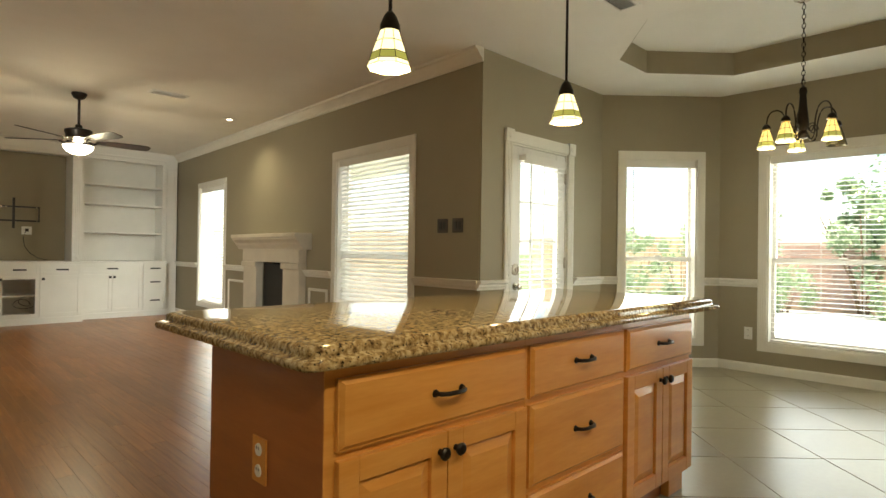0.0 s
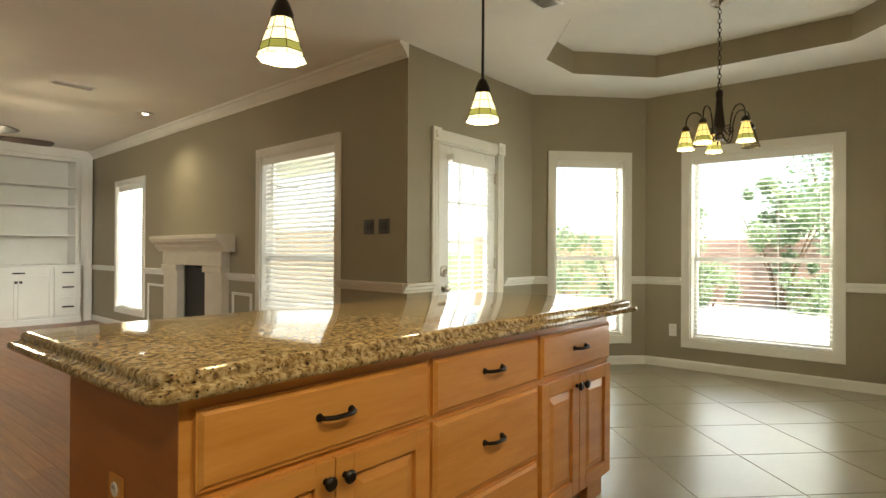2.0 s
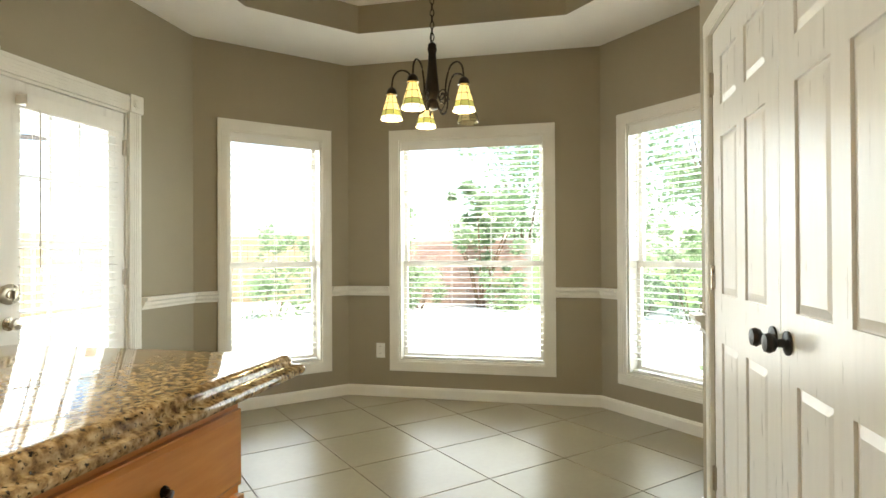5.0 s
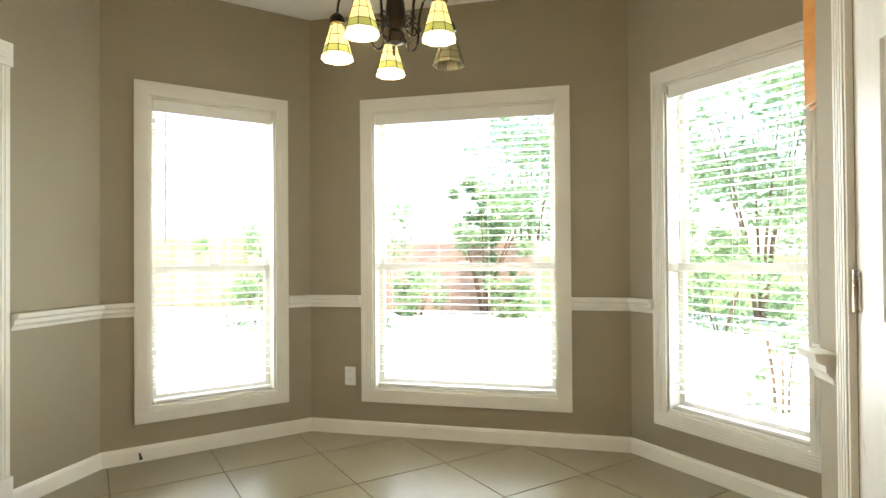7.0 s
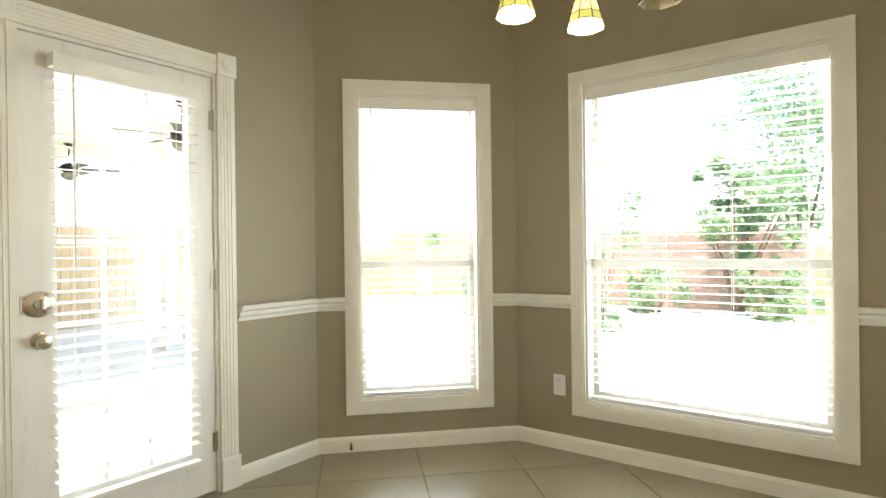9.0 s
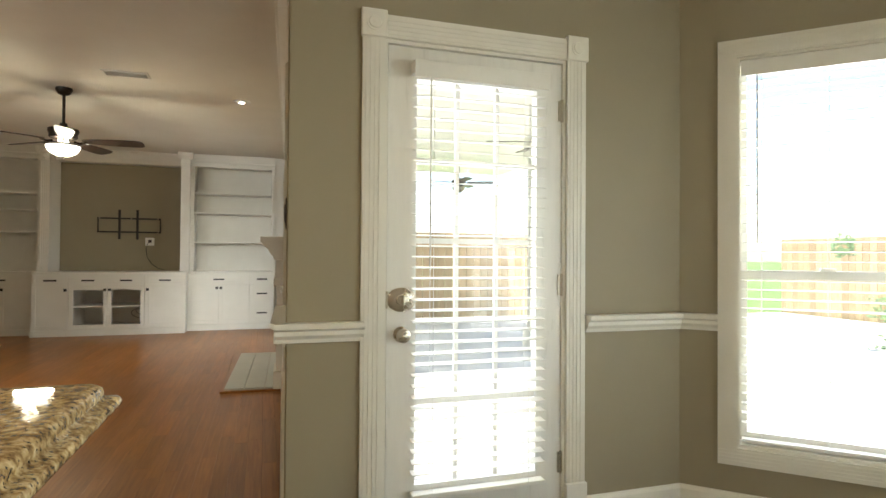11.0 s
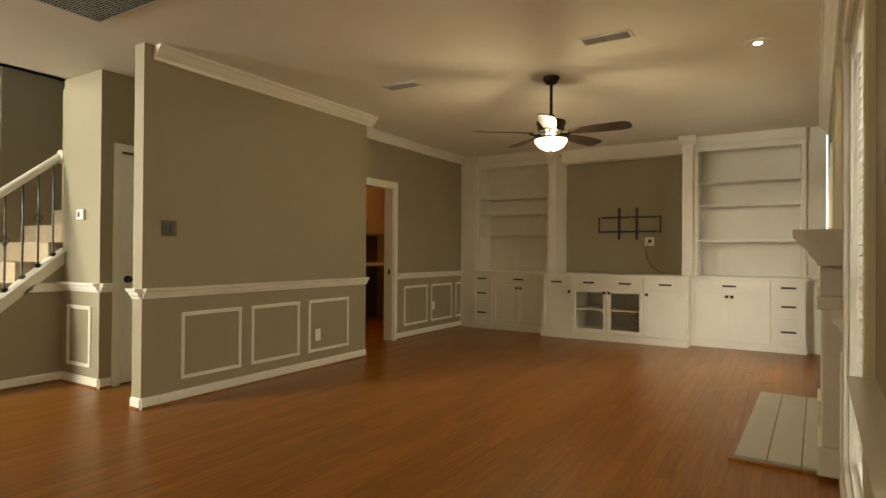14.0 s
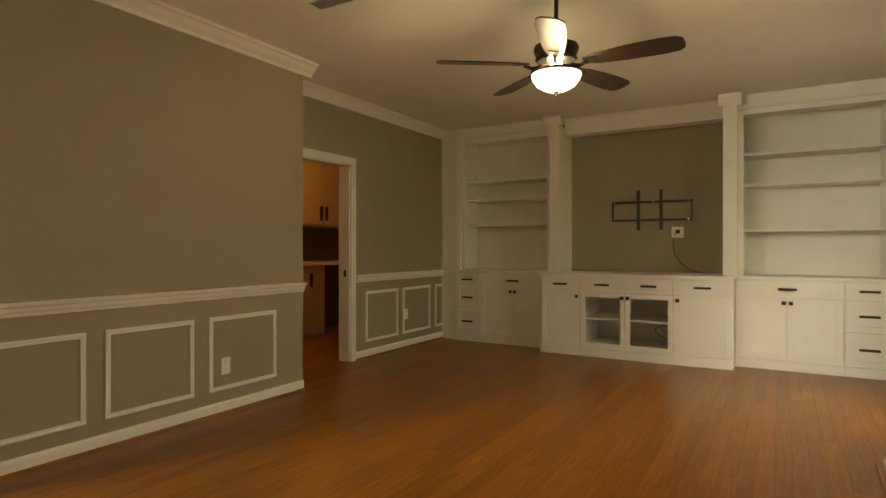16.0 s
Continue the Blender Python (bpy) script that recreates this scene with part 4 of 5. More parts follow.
for k in range(5):
    ang = -77.7 - 43 + 72 * k
    arm = new("arm")
    arm.parent, arm.matrix_local = ch, pose(0, 0, 0, 0, 0, ang)
    pts = [(0.03, 0, 1.97), (0.06, 0, 1.92), (0.09, 0, 1.95), (0.10, 0, 2.06), (0.13, 0, 2.14), (0.18, 0, 2.155), (0.215, 0, 2.12), (0.225, 0, 2.05)]
    scroll = [(0.07 + 0.035 * math.cos(t) * (1 - t / 12), 0, 2.0 + 0.035 * math.sin(t) * (1 - t / 12)) for t in np.linspace(0, 9, 18)]
    s = Shape().tube(bend(pts), 0.005, 7).tube(scroll, 0.004, 6).lathe([(0, 2.02), (0.032, 2.025), (0.026, 2.05), (0.012, 2.065), (0, 2.07)], 16, pose(0.225, 0, 0))
    me = s.mesh("arm", smooth=True)
    me.materials.append(BRONZE)
    bpy.data.objects.remove(arm)
    arm = part("arm", me, BRONZE, ch, m=pose(0, 0, 0, 0, 0, ang))
    hold = art_shade(arm, 0.062, 0.025, 0.128, k != 1)
    hold.matrix_local = pose(0.225, 0, 1.89)
    if k != 1:
        part("bulb", Shape().lathe([(0, 1.885), (0.016, 1.89), (0.024, 1.91), (0.02, 1.94), (0.010, 1.97), (0, 1.975)], 14, pose(0.225, 0, 0)), BULB, arm, smooth=True)
        v = pose(CH[0], CH[1], 0, 0, 0, ang) @ Vector((0.225, 0, 1.845))
        lamp("chandelier_light", "POINT", pose(*v), 0.65, (1, 0.80, 0.5), 0.03)

# ---- living room: ceiling fan, lights, vents ----
FX, FY = 2.415, 7.75
fan = thing("ceiling_fan", pose(FX, FY, 0), "bronze ceiling fan with five dark blades and lit bowl", "ceiling fan")
part("canopy", Shape().lathe([(0, 2.74), (0.07, 2.74), (0.072, 2.72), (0.05, 2.685), (0.022, 2.67), (0, 2.668)], 24), BRONZE, fan, smooth=True)
part("downrod", Shape().tube([(0, 0, 2.68), (0, 0, 2.40)], 0.013, 10), BRONZE, fan)
part("motor", Shape().lathe([(0, 2.41), (0.03, 2.405), (0.035, 2.37), (0.09, 2.36), (0.125, 2.35), (0.13, 2.33), (0.115, 2.29), (0.12, 2.275), (0.11, 2.262), (0, 2.26)], 32), BRONZE, fan, smooth=True)
part("light_collar", Shape().lathe([(0, 2.202), (0.10, 2.203), (0.135, 2.208), (0.15, 2.20), (0.148, 2.188), (0, 2.186)], 32), BRONZE, fan, smooth=True)
part("uplight_glass", Shape().lathe([(0, 2.204), (0.04, 2.204), (0.038, 2.235), (0.034, 2.259), (0, 2.259)], 24), UPGLASS, fan, "lit frosted neck above the bowl", smooth=True)
part("light_bowl", Shape().lathe([(0, 2.187), (0.142, 2.186), (0.138, 2.165), (0.11, 2.125), (0.06, 2.098), (0.014, 2.09), (0, 2.09)], 32), FIXGLASS, fan, "lit frosted glass bowl", smooth=True)
part("finial", Shape().lathe([(0, 2.092), (0.016, 2.09), (0.012, 2.078), (0.006, 2.068), (0, 2.066)], 14), BRONZE, fan, smooth=True)
BL = [(0.16, -0.03), (0.24, -0.055), (0.40, -0.072), (0.58, -0.078), (0.66, -0.07), (0.69, -0.045), (0.695, 0.0), (0.69, 0.045), (0.66, 0.07), (0.58, 0.078), (0.40, 0.072), (0.24, 0.055), (0.16, 0.03)]
bl = Shape().prism(BL, -0.004, 0.004, pose(0, 0, 0, -12, 0, 0)).mesh("blade", bevel=0.002)
ir = Shape().tube([(0.09, 0, -0.012), (0.14, 0, -0.025), (0.19, 0, -0.008)], 0.011, 8).box(0.17, -0.03, -0.008, 0.25, 0.03, -0.004, pose(0, 0, 0, -12, 0, 0)).mesh("blade_iron", smooth=True)
for k in range(5):
    b = part("blade", bl, BLADE, fan, "dark walnut fan blade", m=pose(0, 0, 2.244, 0, 0, -1 + 72 * k))
    part("blade_iron", ir, BRONZE, b)
lamp("fan_light", "POINT", pose(FX, FY, 1.98), 10, (1, 0.87, 0.64), 0.16)
can = thing("recessed_light", pose(4.01, 7.71, 0), "lit recessed can light in the white ceiling", "light")
part("trim_ring", Shape().lathe([(0.062, 2.738), (0.09, 2.738), (0.088, 2.732), (0.065, 2.73)], 28), PLASTIC, can, smooth=True)
part("lens", Shape().lathe([(0, 2.7385), (0.061, 2.7385), (0.061, 2.732), (0, 2.728)], 28), CANGLOW, can)
sp = lamp("can_light", "SPOT", look((4.01, 7.71, 2.715), (4.05, 7.71, 0)), 13, (1, 0.88, 0.68), 0.05)
sp.data.spot_size, sp.data.spot_blend = radians(130), 0.8


def vent(name, cx, cy, w, d, label, n, material, rz=0):
    ob = thing(name, pose(cx, cy, H, 0, 0, rz), label, "vent", "ceiling vents")
    f = 0.022
    s = Shape().box(-w / 2, -d / 2, -0.01, w / 2, -d / 2 + f, -0.001).box(-w / 2, d / 2 - f, -0.01, w / 2, d / 2, -0.001).box(-w / 2, -d / 2 + f, -0.01, -w / 2 + f, d / 2 - f, -0.001).box(w / 2 - f, -d / 2 + f, -0.01, w / 2, d / 2 - f, -0.001)
    part("frame", s, PLASTIC, ob, bevel=0.002)
    part("backing", Shape().box(-w / 2 + f, -d / 2 + f, -0.003, w / 2 - f, d / 2 - f, -0.001), BLACK if material is CAB else BLADE, ob)
    me = Shape().box(-w / 2 + f, -0.006, -0.0008, w / 2 - f, 0.006, 0.0008, pose(0, 0, 0, 35, 0, 0)).mesh("slat")
    for i in range(n):
        part("slat", me, material, ob, m=pose(0, -d / 2 + f + (d - 2 * f) * (i + 0.5) / n, -0.009))


vent("ceiling_vent", 3.08, 7.07, 0.37, 0.16, "white slatted ceiling air vent", 9, PLASTIC)
vent("ceiling_vent", 1.13, 7.30, 0.37, 0.16, "white slatted ceiling air vent", 9, PLASTIC)
vent("ceiling_vent", 4.30, 2.62, 0.30, 0.16, "white slatted kitchen ceiling vent", 9, PLASTIC)
vent("return_grille", 0.55, 4.78, 0.75, 0.62, "large brown-shadowed return air grille in the ceiling", 30, CAB)

# ---- living room: fireplace ----
fm = em
fp = thing("fireplace", fm, "cream cast-stone fireplace mantel with black firebox", "fireplace")
S = lambda y: EAST - (y - 3.815)
l0, l1, r0, r1 = S(8.12), S(7.72), S(6.98), S(6.58)
for x0, x1 in ((l0, l1), (r0, r1)):
    q = part("pilaster", Shape().box(x0, -0.09, 0.18, x1, 0, 0.90), STONE, fp, bevel=0.006)
    part("plinth", Shape().box(x0 - 0.02, -0.11, 0.03, x1 + 0.02, 0, 0.18), STONE, q, bevel=0.008)
    part("capital", Shape().box(x0 - 0.02, -0.115, 0.90, x1 + 0.02, 0, 0.97), STONE, q, bevel=0.01)
part("frieze", Shape().box(l0 - 0.01, -0.10, 0.972, r1 + 0.01, 0, 1.13), STONE, fp, bevel=0.006)
cor = [(0, 1.13), (-0.11, 1.13), (-0.115, 1.15), (-0.15, 1.19), (-0.155, 1.21), (-0.20, 1.25), (-0.205, 1.27), (-0.22, 1.275), (-0.22, 1.32), (0, 1.32)]
part("mantel_shelf", Shape().extrude(cor, r1 - l0 + 0.26, pose(l0 - 0.13, 0, 0)), STONE, fp, bevel=0.004)
s = Shape().box(l1, 0.14, 0, r0, 0.5, 0.04).box(l1, 0.48, 0.04, r0, 0.52, 0.97).box(l1 - 0.02, 0.01, 0.0, l1, 0.5, 0.97).box(r0, 0.01, 0, r0 + 0.02, 0.5, 0.97).box(l1, 0.14, 0.97, r0, 0.5, 1.0)
part("firebox", s, SOOT, fp)
part("fire_screen", Shape().box(l1 + 0.01, 0.02, 0.03, r0 - 0.01, 0.03, 0.95), BLACK, fp)
hearth = thing("hearth", fm, "pale tiled hearth slab with wood edge on the floor", "hearth")
hx0, hx1 = S(8.5), S(6.62)
part("hearth_edge", Shape().prism([(hx0, -0.012), (hx0, -0.50), (hx0 + 0.05, -0.54), (hx1, -0.54), (hx1, -0.012)], 0, 0.02), PLANKJ, hearth, "oak edge strip")
for i in range(3):
    w = (hx1 - hx0 - 0.06) / 1
    y0, y1 = -0.51 + i * 0.165, -0.51 + (i + 1) * 0.165 - 0.004
    part("hearth_tile", Shape().box(hx0 + 0.03, y0, 0.018, hx1 - 0.03, y1, 0.036), MARBLE, hearth, bevel=0.004)

# ---- living room: built-in shelving ----
def shaker(name, parent, x0, x1, z0, z1, y, pull=None, knob_x=None, glass=False, w=0.05):
    w = min(w, (z1 - z0) * 0.26)
    s = Shape().box(x0, y - 0.02, z0, x0 + w, y, z1).box(x1 - w, y - 0.02, z0, x1, y, z1).box(x0 + w, y - 0.02, z0, x1 - w, y, z0 + w).box(x0 + w, y - 0.02, z1 - w, x1 - w, y, z1)
    d = part(name, s, CAB, parent, bevel=0.0015)
    if glass:
        g = part("pane", Shape().box(x0 + w - 0.003, y - 0.012, z0 + w - 0.003, x1 - w + 0.003, y - 0.008, z1 - w + 0.003), GLASS, d, "clear cabinet glass")
    else:
        part("field", Shape().box(x0 + w, y - 0.010, z0 + w, x1 - w, y - 0.002, z1 - w), CAB, d)
    if pull:
        for px in pull:
            part("pull", Shape().box(px - 0.078, y - 0.047, (z0 + z1) / 2 - 0.011, px + 0.078, y - 0.035, (z0 + z1) / 2 + 0.011).box(px - 0.045, y - 0.036, (z0 + z1) / 2 - 0.005, px - 0.037, y - 0.019, (z0 + z1) / 2 + 0.005).box(px + 0.037, y - 0.036, (z0 + z1) / 2 - 0.005, px + 0.045, y - 0.019, (z0 + z1) / 2 + 0.005), BLACK, d, "black bar pull")
    if knob_x is not None:
        part("knob", Shape().box(knob_x - 0.018, y - 0.042, z1 - 0.067, knob_x + 0.018, y - 0.03, z1 - 0.031).box(knob_x - 0.005, y - 0.032, z1 - 0.054, knob_x + 0.005, y - 0.019, z1 - 0.044), BLACK, d, "black square knob")
    return d


YC, YS, YW = 10.79, 11.03, 11.49
TOPZ = 0.91


def base_unit(x0, x1, y, label, open_front=False):
    u = thing("base_cabinet", pose(0, 0, 0), label, "cabinet", "built-in base cabinets")
    if open_front:
        s = Shape().box(x0, y, 0.09, x0 + 0.02, YW, TOPZ - 0.03).box(x1 - 0.02, y, 0.09, x1, YW, TOPZ - 0.03).box(x0 + 0.02, y, 0.09, x1 - 0.02, YW, 0.115).box(x0 + 0.02, YW - 0.02, 0.115, x1 - 0.02, YW, TOPZ - 0.03).box(x0 + 0.02, y, 0.70, x1 - 0.02, YW - 0.02, TOPZ - 0.03)
        s.box((x0 + x1) / 2 - 0.02, y, 0.115, (x0 + x1) / 2 + 0.02, y + 0.02, 0.70)
        part("body", s, CAB, u)
        part("shelf", Shape().box(x0 + 0.021, y + 0.05, 0.40, x1 - 0.021, YW - 0.03, 0.42), CAB, u)
    else:
        part("body", Shape().box(x0 + 0.0008, y, 0.09, x1 - 0.0008, YW, TOPZ - 0.03), CAB, u)
    part("plinth", Shape().box(x0, y - 0.022, 0, x1, YW, 0.09), CAB, u, bevel=0.003)
    return u


G = 0.006
# centre run, proud of the sides
cx = [1.15, 1.62, 2.585, 3.13]
u = base_unit(cx[0], cx[1], YC, "white shaker base cabinet with drawer and door")
shaker("drawer_front", u, cx[0] + 0.02, cx[1] - G / 2, 0.715, 0.865, YC, pull=[(cx[0] + cx[1]) / 2 + 0.01])
shaker("door", u, cx[0] + 0.02, cx[1] - G / 2, 0.105, 0.705, YC, knob_x=cx[1] - 0.04)
u = base_unit(cx[1], cx[2], YC, "white base cabinet with glass doors and an inner shelf", True)
mid = (cx[1] + cx[2]) / 2
shaker("drawer_front", u, cx[1] + G / 2, cx[2] - G / 2, 0.715, 0.865, YC, pull=[cx[1] + 0.24, cx[2] - 0.24])
shaker("door", u, cx[1] + G / 2, mid - 0.002, 0.105, 0.705, YC, knob_x=mid - 0.03, glass=True)
shaker("door", u, mid + 0.002, cx[2] - G / 2, 0.105, 0.705, YC, knob_x=mid + 0.03, glass=True)
u = base_unit(cx[2], cx[3], YC, "white shaker base cabinet with drawer and door")
shaker("drawer_front", u, cx[2] + G / 2, cx[3] - 0.02, 0.715, 0.865, YC, pull=[(cx[2] + cx[3]) / 2])
shaker("door", u, cx[2] + G / 2, cx[3] - 0.02, 0.105, 0.705, YC, knob_x=cx[2] + 0.04)
coil = [(2.42 + 0.12 * math.cos(t) + 0.01 * t, 11.2 + 0.05 * math.sin(2 * t), 0.25 + 0.08 * math.sin(t) + 0.006 * t) for t in np.linspace(0, 11, 40)]
tagged(part("coiled_cable", Shape().tube(coil, 0.004, 5), BLACK), "black cable coiled inside the glass cabinet", "cable")


def side_run(x0, x1, flip):
    w = 0.36
    dx0, dx1, ox0, ox1 = (x0, x0 + w, x0 + w, x1) if not flip else (x1 - w - 0.02, x1, x0, x1 - w - 0.02)
    u = base_unit(dx0, dx1, YS, "white shaker base cabinet with three drawers")
    for z0, z1 in ((0.715, 0.865), (0.42, 0.705), (0.105, 0.41)):
        shaker("drawer_front", u, dx0 + 0.012, dx1 - 0.012, z0, z1, YS, pull=[(dx0 + dx1) / 2])
    u = base_unit(ox0, ox1, YS, "white shaker base cabinet with drawer over paired doors")
    m = (ox0 + ox1) / 2
    shaker("drawer_front", u, ox0 + G, ox1 - G, 0.715, 0.865, YS, pull=[m])
    shaker("door", u, ox0 + G, m - 0.002, 0.105, 0.705, YS, knob_x=m - 0.03)
    shaker("door", u, m + 0.002, ox1 - G, 0.105, 0.705, YS, knob_x=m + 0.03)


side_run(-0.10, 1.15, False)
side_run(3.13, 4.41, True)
for x0, x1, y in ((-0.12, 1.148, YS - 0.025), (1.13, 3.15, YC - 0.025), (3.152, 4.43, YS - 0.025)):
    tagged(part("shelving_counter", Shape().box(x0, y, TOPZ - 0.03, x1, YW, TOPZ), CAB, bevel=0.005), "white painted counter over the base cabinets", "countertop")


def bookcase(x0, x1, shelves):
    y0 = 11.10
    ob = thing("bookcase", pose(0, 0, 0), "white open built-in bookcase with three empty shelves", "bookcase", "built-in bookcases")
    z0, z1 = TOPZ + 0.002, 2.60
    part("side_panel", Shape().box(x0, y0, z0, x0 + 0.05, YW, z1), CAB, ob)
    part("side_panel", Shape().box(x1 - 0.05, y0, z0, x1, YW, z1), CAB, ob)
    part("back_panel", Shape().box(x0 + 0.05, YW - 0.015, z0, x1 - 0.05, YW, z1), CAB, ob)
    part("header", Shape().box(x0 + 0.05, y0, z1 - 0.06, x1 - 0.05, y0 + 0.02, z1).box(x0 + 0.05, y0 + 0.02, z1 - 0.03, x1 - 0.05, YW - 0.015, z1), CAB, ob)
    part("cornice", Shape().box(x0 - 0.004, y0 - 0.012, z1, x1 + 0.004, YW, H - 0.002).extrude([(0, 0), (-0.03, 0), (-0.03, 0.02), (0, 0.03)], x1 - x0, pose(x0, y0 - 0.012, z1 - 0.005)), CAB, ob)
    for z in shelves:
        part("shelf", Shape().box(x0 + 0.052, y0 + 0.03, z - 0.025, x1 - 0.052, YW - 0.016, z), CAB, ob, bevel=0.003)


bookcase(-0.06, 1.16, (1.50, 1.82, 2.06))
bookcase(3.15, 4.40, (1.38, 1.84, 2.15))


def column(x0, x1):
    y0 = 11.02
    ob = thing("shelving_column", pose(0, 0, 0), "white fluted column between shelving and television niche", "column", "fluted columns")
    part("shaft", Shape().box(x0, y0, TOPZ, x1, YW, 2.64), CAB, ob)
    for i in range(4):
        w = (x1 - x0) / 5.2
        xa = x0 + (x1 - x0) * 0.12 + i * w
        part("flute", Shape().box(xa, y0 - 0.007, TOPZ + 0.12, xa + w * 0.62, y0 + 0.002, 2.50), CAB, ob, bevel=0.002)
    for z in (TOPZ + 0.01, 2.51):
        q = part("block", Shape().box(x0 - 0.002, y0 - 0.012, z, x1 + 0.002, y0 + 0.002, z + 0.10), CAB, ob, bevel=0.003)
        part("boss", Shape().lathe([(0, 0), (0.03, 0), (0.03, 0.004), (0.012, 0.008), (0, 0.01)], 16, pose((x0 + x1) / 2, y0 - 0.012, z + 0.05, 90, 0, 0)), CAB, q)
    cap = [(0.006, 2.63), (-0.014, 2.63), (-0.02, 2.645), (-0.05, 2.68), (-0.075, 2.71), (-0.08, 2.738), (0.006, 2.738)]
    s = Shape().extrude(cap, x1 - x0 + 0.08, pose(x0 - 0.04, y0, 0))
    part("capital", s, CAB, ob)


column(1.16, 1.29)
column(3.02, 3.15)
s = Shape().box(1.29, 11.30, 2.56, 3.02, YW, H - 0.003).extrude([(0, 2.56), (-0.02, 2.56), (-0.05, 2.62), (-0.11, 2.70), (-0.12, 2.737), (0, 2.737)], 1.73, pose(1.29, 11.30, 0))
tagged(part("niche_cornice", s, CAB), "white crown cornice above the television niche", "molding")
for x0, x1 in ((-0.34, -0.06), (4.40, 4.60)):
    ob = thing("filler_panel", pose(0, 0, 0), "white recessed filler panel beside the bookcase", "panel", "filler panels")
    part("board", Shape().box(x0, 11.06 if x0 < 0 else 11.14, 0, x1, YW, H - 0.002), CAB, ob)
    for z0, z1 in ((0.98, 1.75), (1.80, 2.5)):
        y = 11.06 if x0 < 0 else 11.14
        s = Shape().box(x0 + 0.03, y - 0.008, z0, x0 + 0.05, y, z1).box(x1 - 0.05, y - 0.008, z0, x1 - 0.03, y, z1).box(x0 + 0.05, y - 0.008, z0, x1 - 0.05, y, z0 + 0.02).box(x0 + 0.05, y - 0.008, z1 - 0.02, x1 - 0.05, y, z1)
        part("panel_molding", s, CAB, ob)

mt = thing("television_mount", pose(0, YW - 0.002, 0), "empty black television wall mount with two arms", "tv mount")
for z in (1.515, 1.725):
    part("rail", Shape().box(1.79, -0.035, z - 0.012, 2.68, -0.005, z + 0.012), BLACK, mt, bevel=0.002)
for x in (1.80, 2.67):
    part("end_bar", Shape().box(x - 0.008, -0.03, 1.527, x + 0.008, -0.008, 1.713), BLACK, mt)
for x in (2.10, 2.35):
    part("arm", Shape().box(x - 0.016, -0.06, 1.40, x + 0.016, -0.036, 1.86), BLACK, mt, bevel=0.002)
for x, z in ((1.82, 1.725), (2.20, 1.725), (2.26, 1.725), (2.64, 1.725), (1.82, 1.515), (2.64, 1.515)):
    part("bolt", Shape().lathe([(0, 0), (0.010, 0), (0.008, 0.006), (0, 0.006)], 8, pose(x, -0.035, z, 90, 0, 0)), NICKEL, mt)
pl = thing("cable_plate", pose(2.52, YW - 0.001, 1.37), "white wall plate with a black cable hanging down", "wall plate")
part("plate", Shape().box(-0.065, -0.008, -0.062, 0.065, 0, 0.062), PLASTIC, pl, bevel=0.002)
part("opening", Shape().box(-0.02, -0.012, -0.015, 0.025, -0.007, 0.03), BROWNPL, pl)
part("cable", Shape().tube([(0.02, -0.012, 0.02), (-0.02, -0.03, -0.02), (-0.045, -0.04, -0.12), (-0.03, -0.05, -0.24), (0.04, -0.07, -0.35), (0.14, -0.1, -0.42), (0.26, -0.13, -0.453)], 0.005, 6), BLACK, pl)

# ---- laundry room ----
s = Shape().box(-2.5, 8.0, 0, -2.4, 11.6, H).box(-2.4, 11.5, 0, -0.48, 11.6, H).box(-2.4, 8.25, 0, -1.0, 8.35, H)
tagged(part("wall_laundry", s, ORANGEWOOD), "warm-lit laundry room wall", "wall", kind="structure")
tagged(part("ceiling_laundry", Shape().box(-2.5, 8.0, H - 0.12, -0.49, 11.6, H - 0.02), CEIL), "laundry room ceiling in warm light", "ceiling", kind="structure")
lc = thing("laundry_wall_cabinet", pose(0, 0, 0), "pale painted laundry wall cabinet with two doors", "cabinet")
part("body", Shape().box(-2.398, 10.02, 1.50, -2.05, 11.49, 2.55), ORANGEWOOD, lc)
for y0, y1, ky in ((10.03, 10.62, 10.57), (10.63, 11.30, 10.68)):
    d = part("door", Shape().box(-2.05, y0, 1.52, -2.03, y1, 2.53), ORANGEWOOD, lc, bevel=0.003)
    part("pull", Shape().box(-2.03, ky - 0.012, 1.58, -2.0, ky + 0.012, 1.78), BLACK, d)
tagged(part("laundry_counter", Shape().box(-2.398, 9.9, 0.96, -1.75, 11.49, 1.0), TRIM, bevel=0.004), "pale laundry counter on the back wall", "countertop")
tagged(part("laundry_backsplash", Shape().box(-2.399, 10.0, 1.01, -2.38, 11.49, 1.49).box(-2.399, 10.45, 0.0, -2.38, 11.49, 0.955), LBACK), "dark wall panel above and below the laundry counter", "panel")
lb = thing("laundry_base_cabinet", pose(0, 0, 0), "pale laundry base cabinet with one door", "cabinet")
part("body", Shape().box(-2.398, 9.9, 0, -1.80, 10.40, 0.955), ORANGEWOOD, lb)
d = part("door", Shape().box(-1.80, 9.92, 0.05, -1.78, 10.38, 0.94), ORANGEWOOD, lb, bevel=0.003)
part("pull", Shape().box(-1.78, 10.1, 0.68, -1.75, 10.125, 0.86), BLACK, d)
lamp("laundry_light", "POINT", pose(-1.3, 9.5, 2.35), 5, (1, 0.5, 0.17), 0.1)

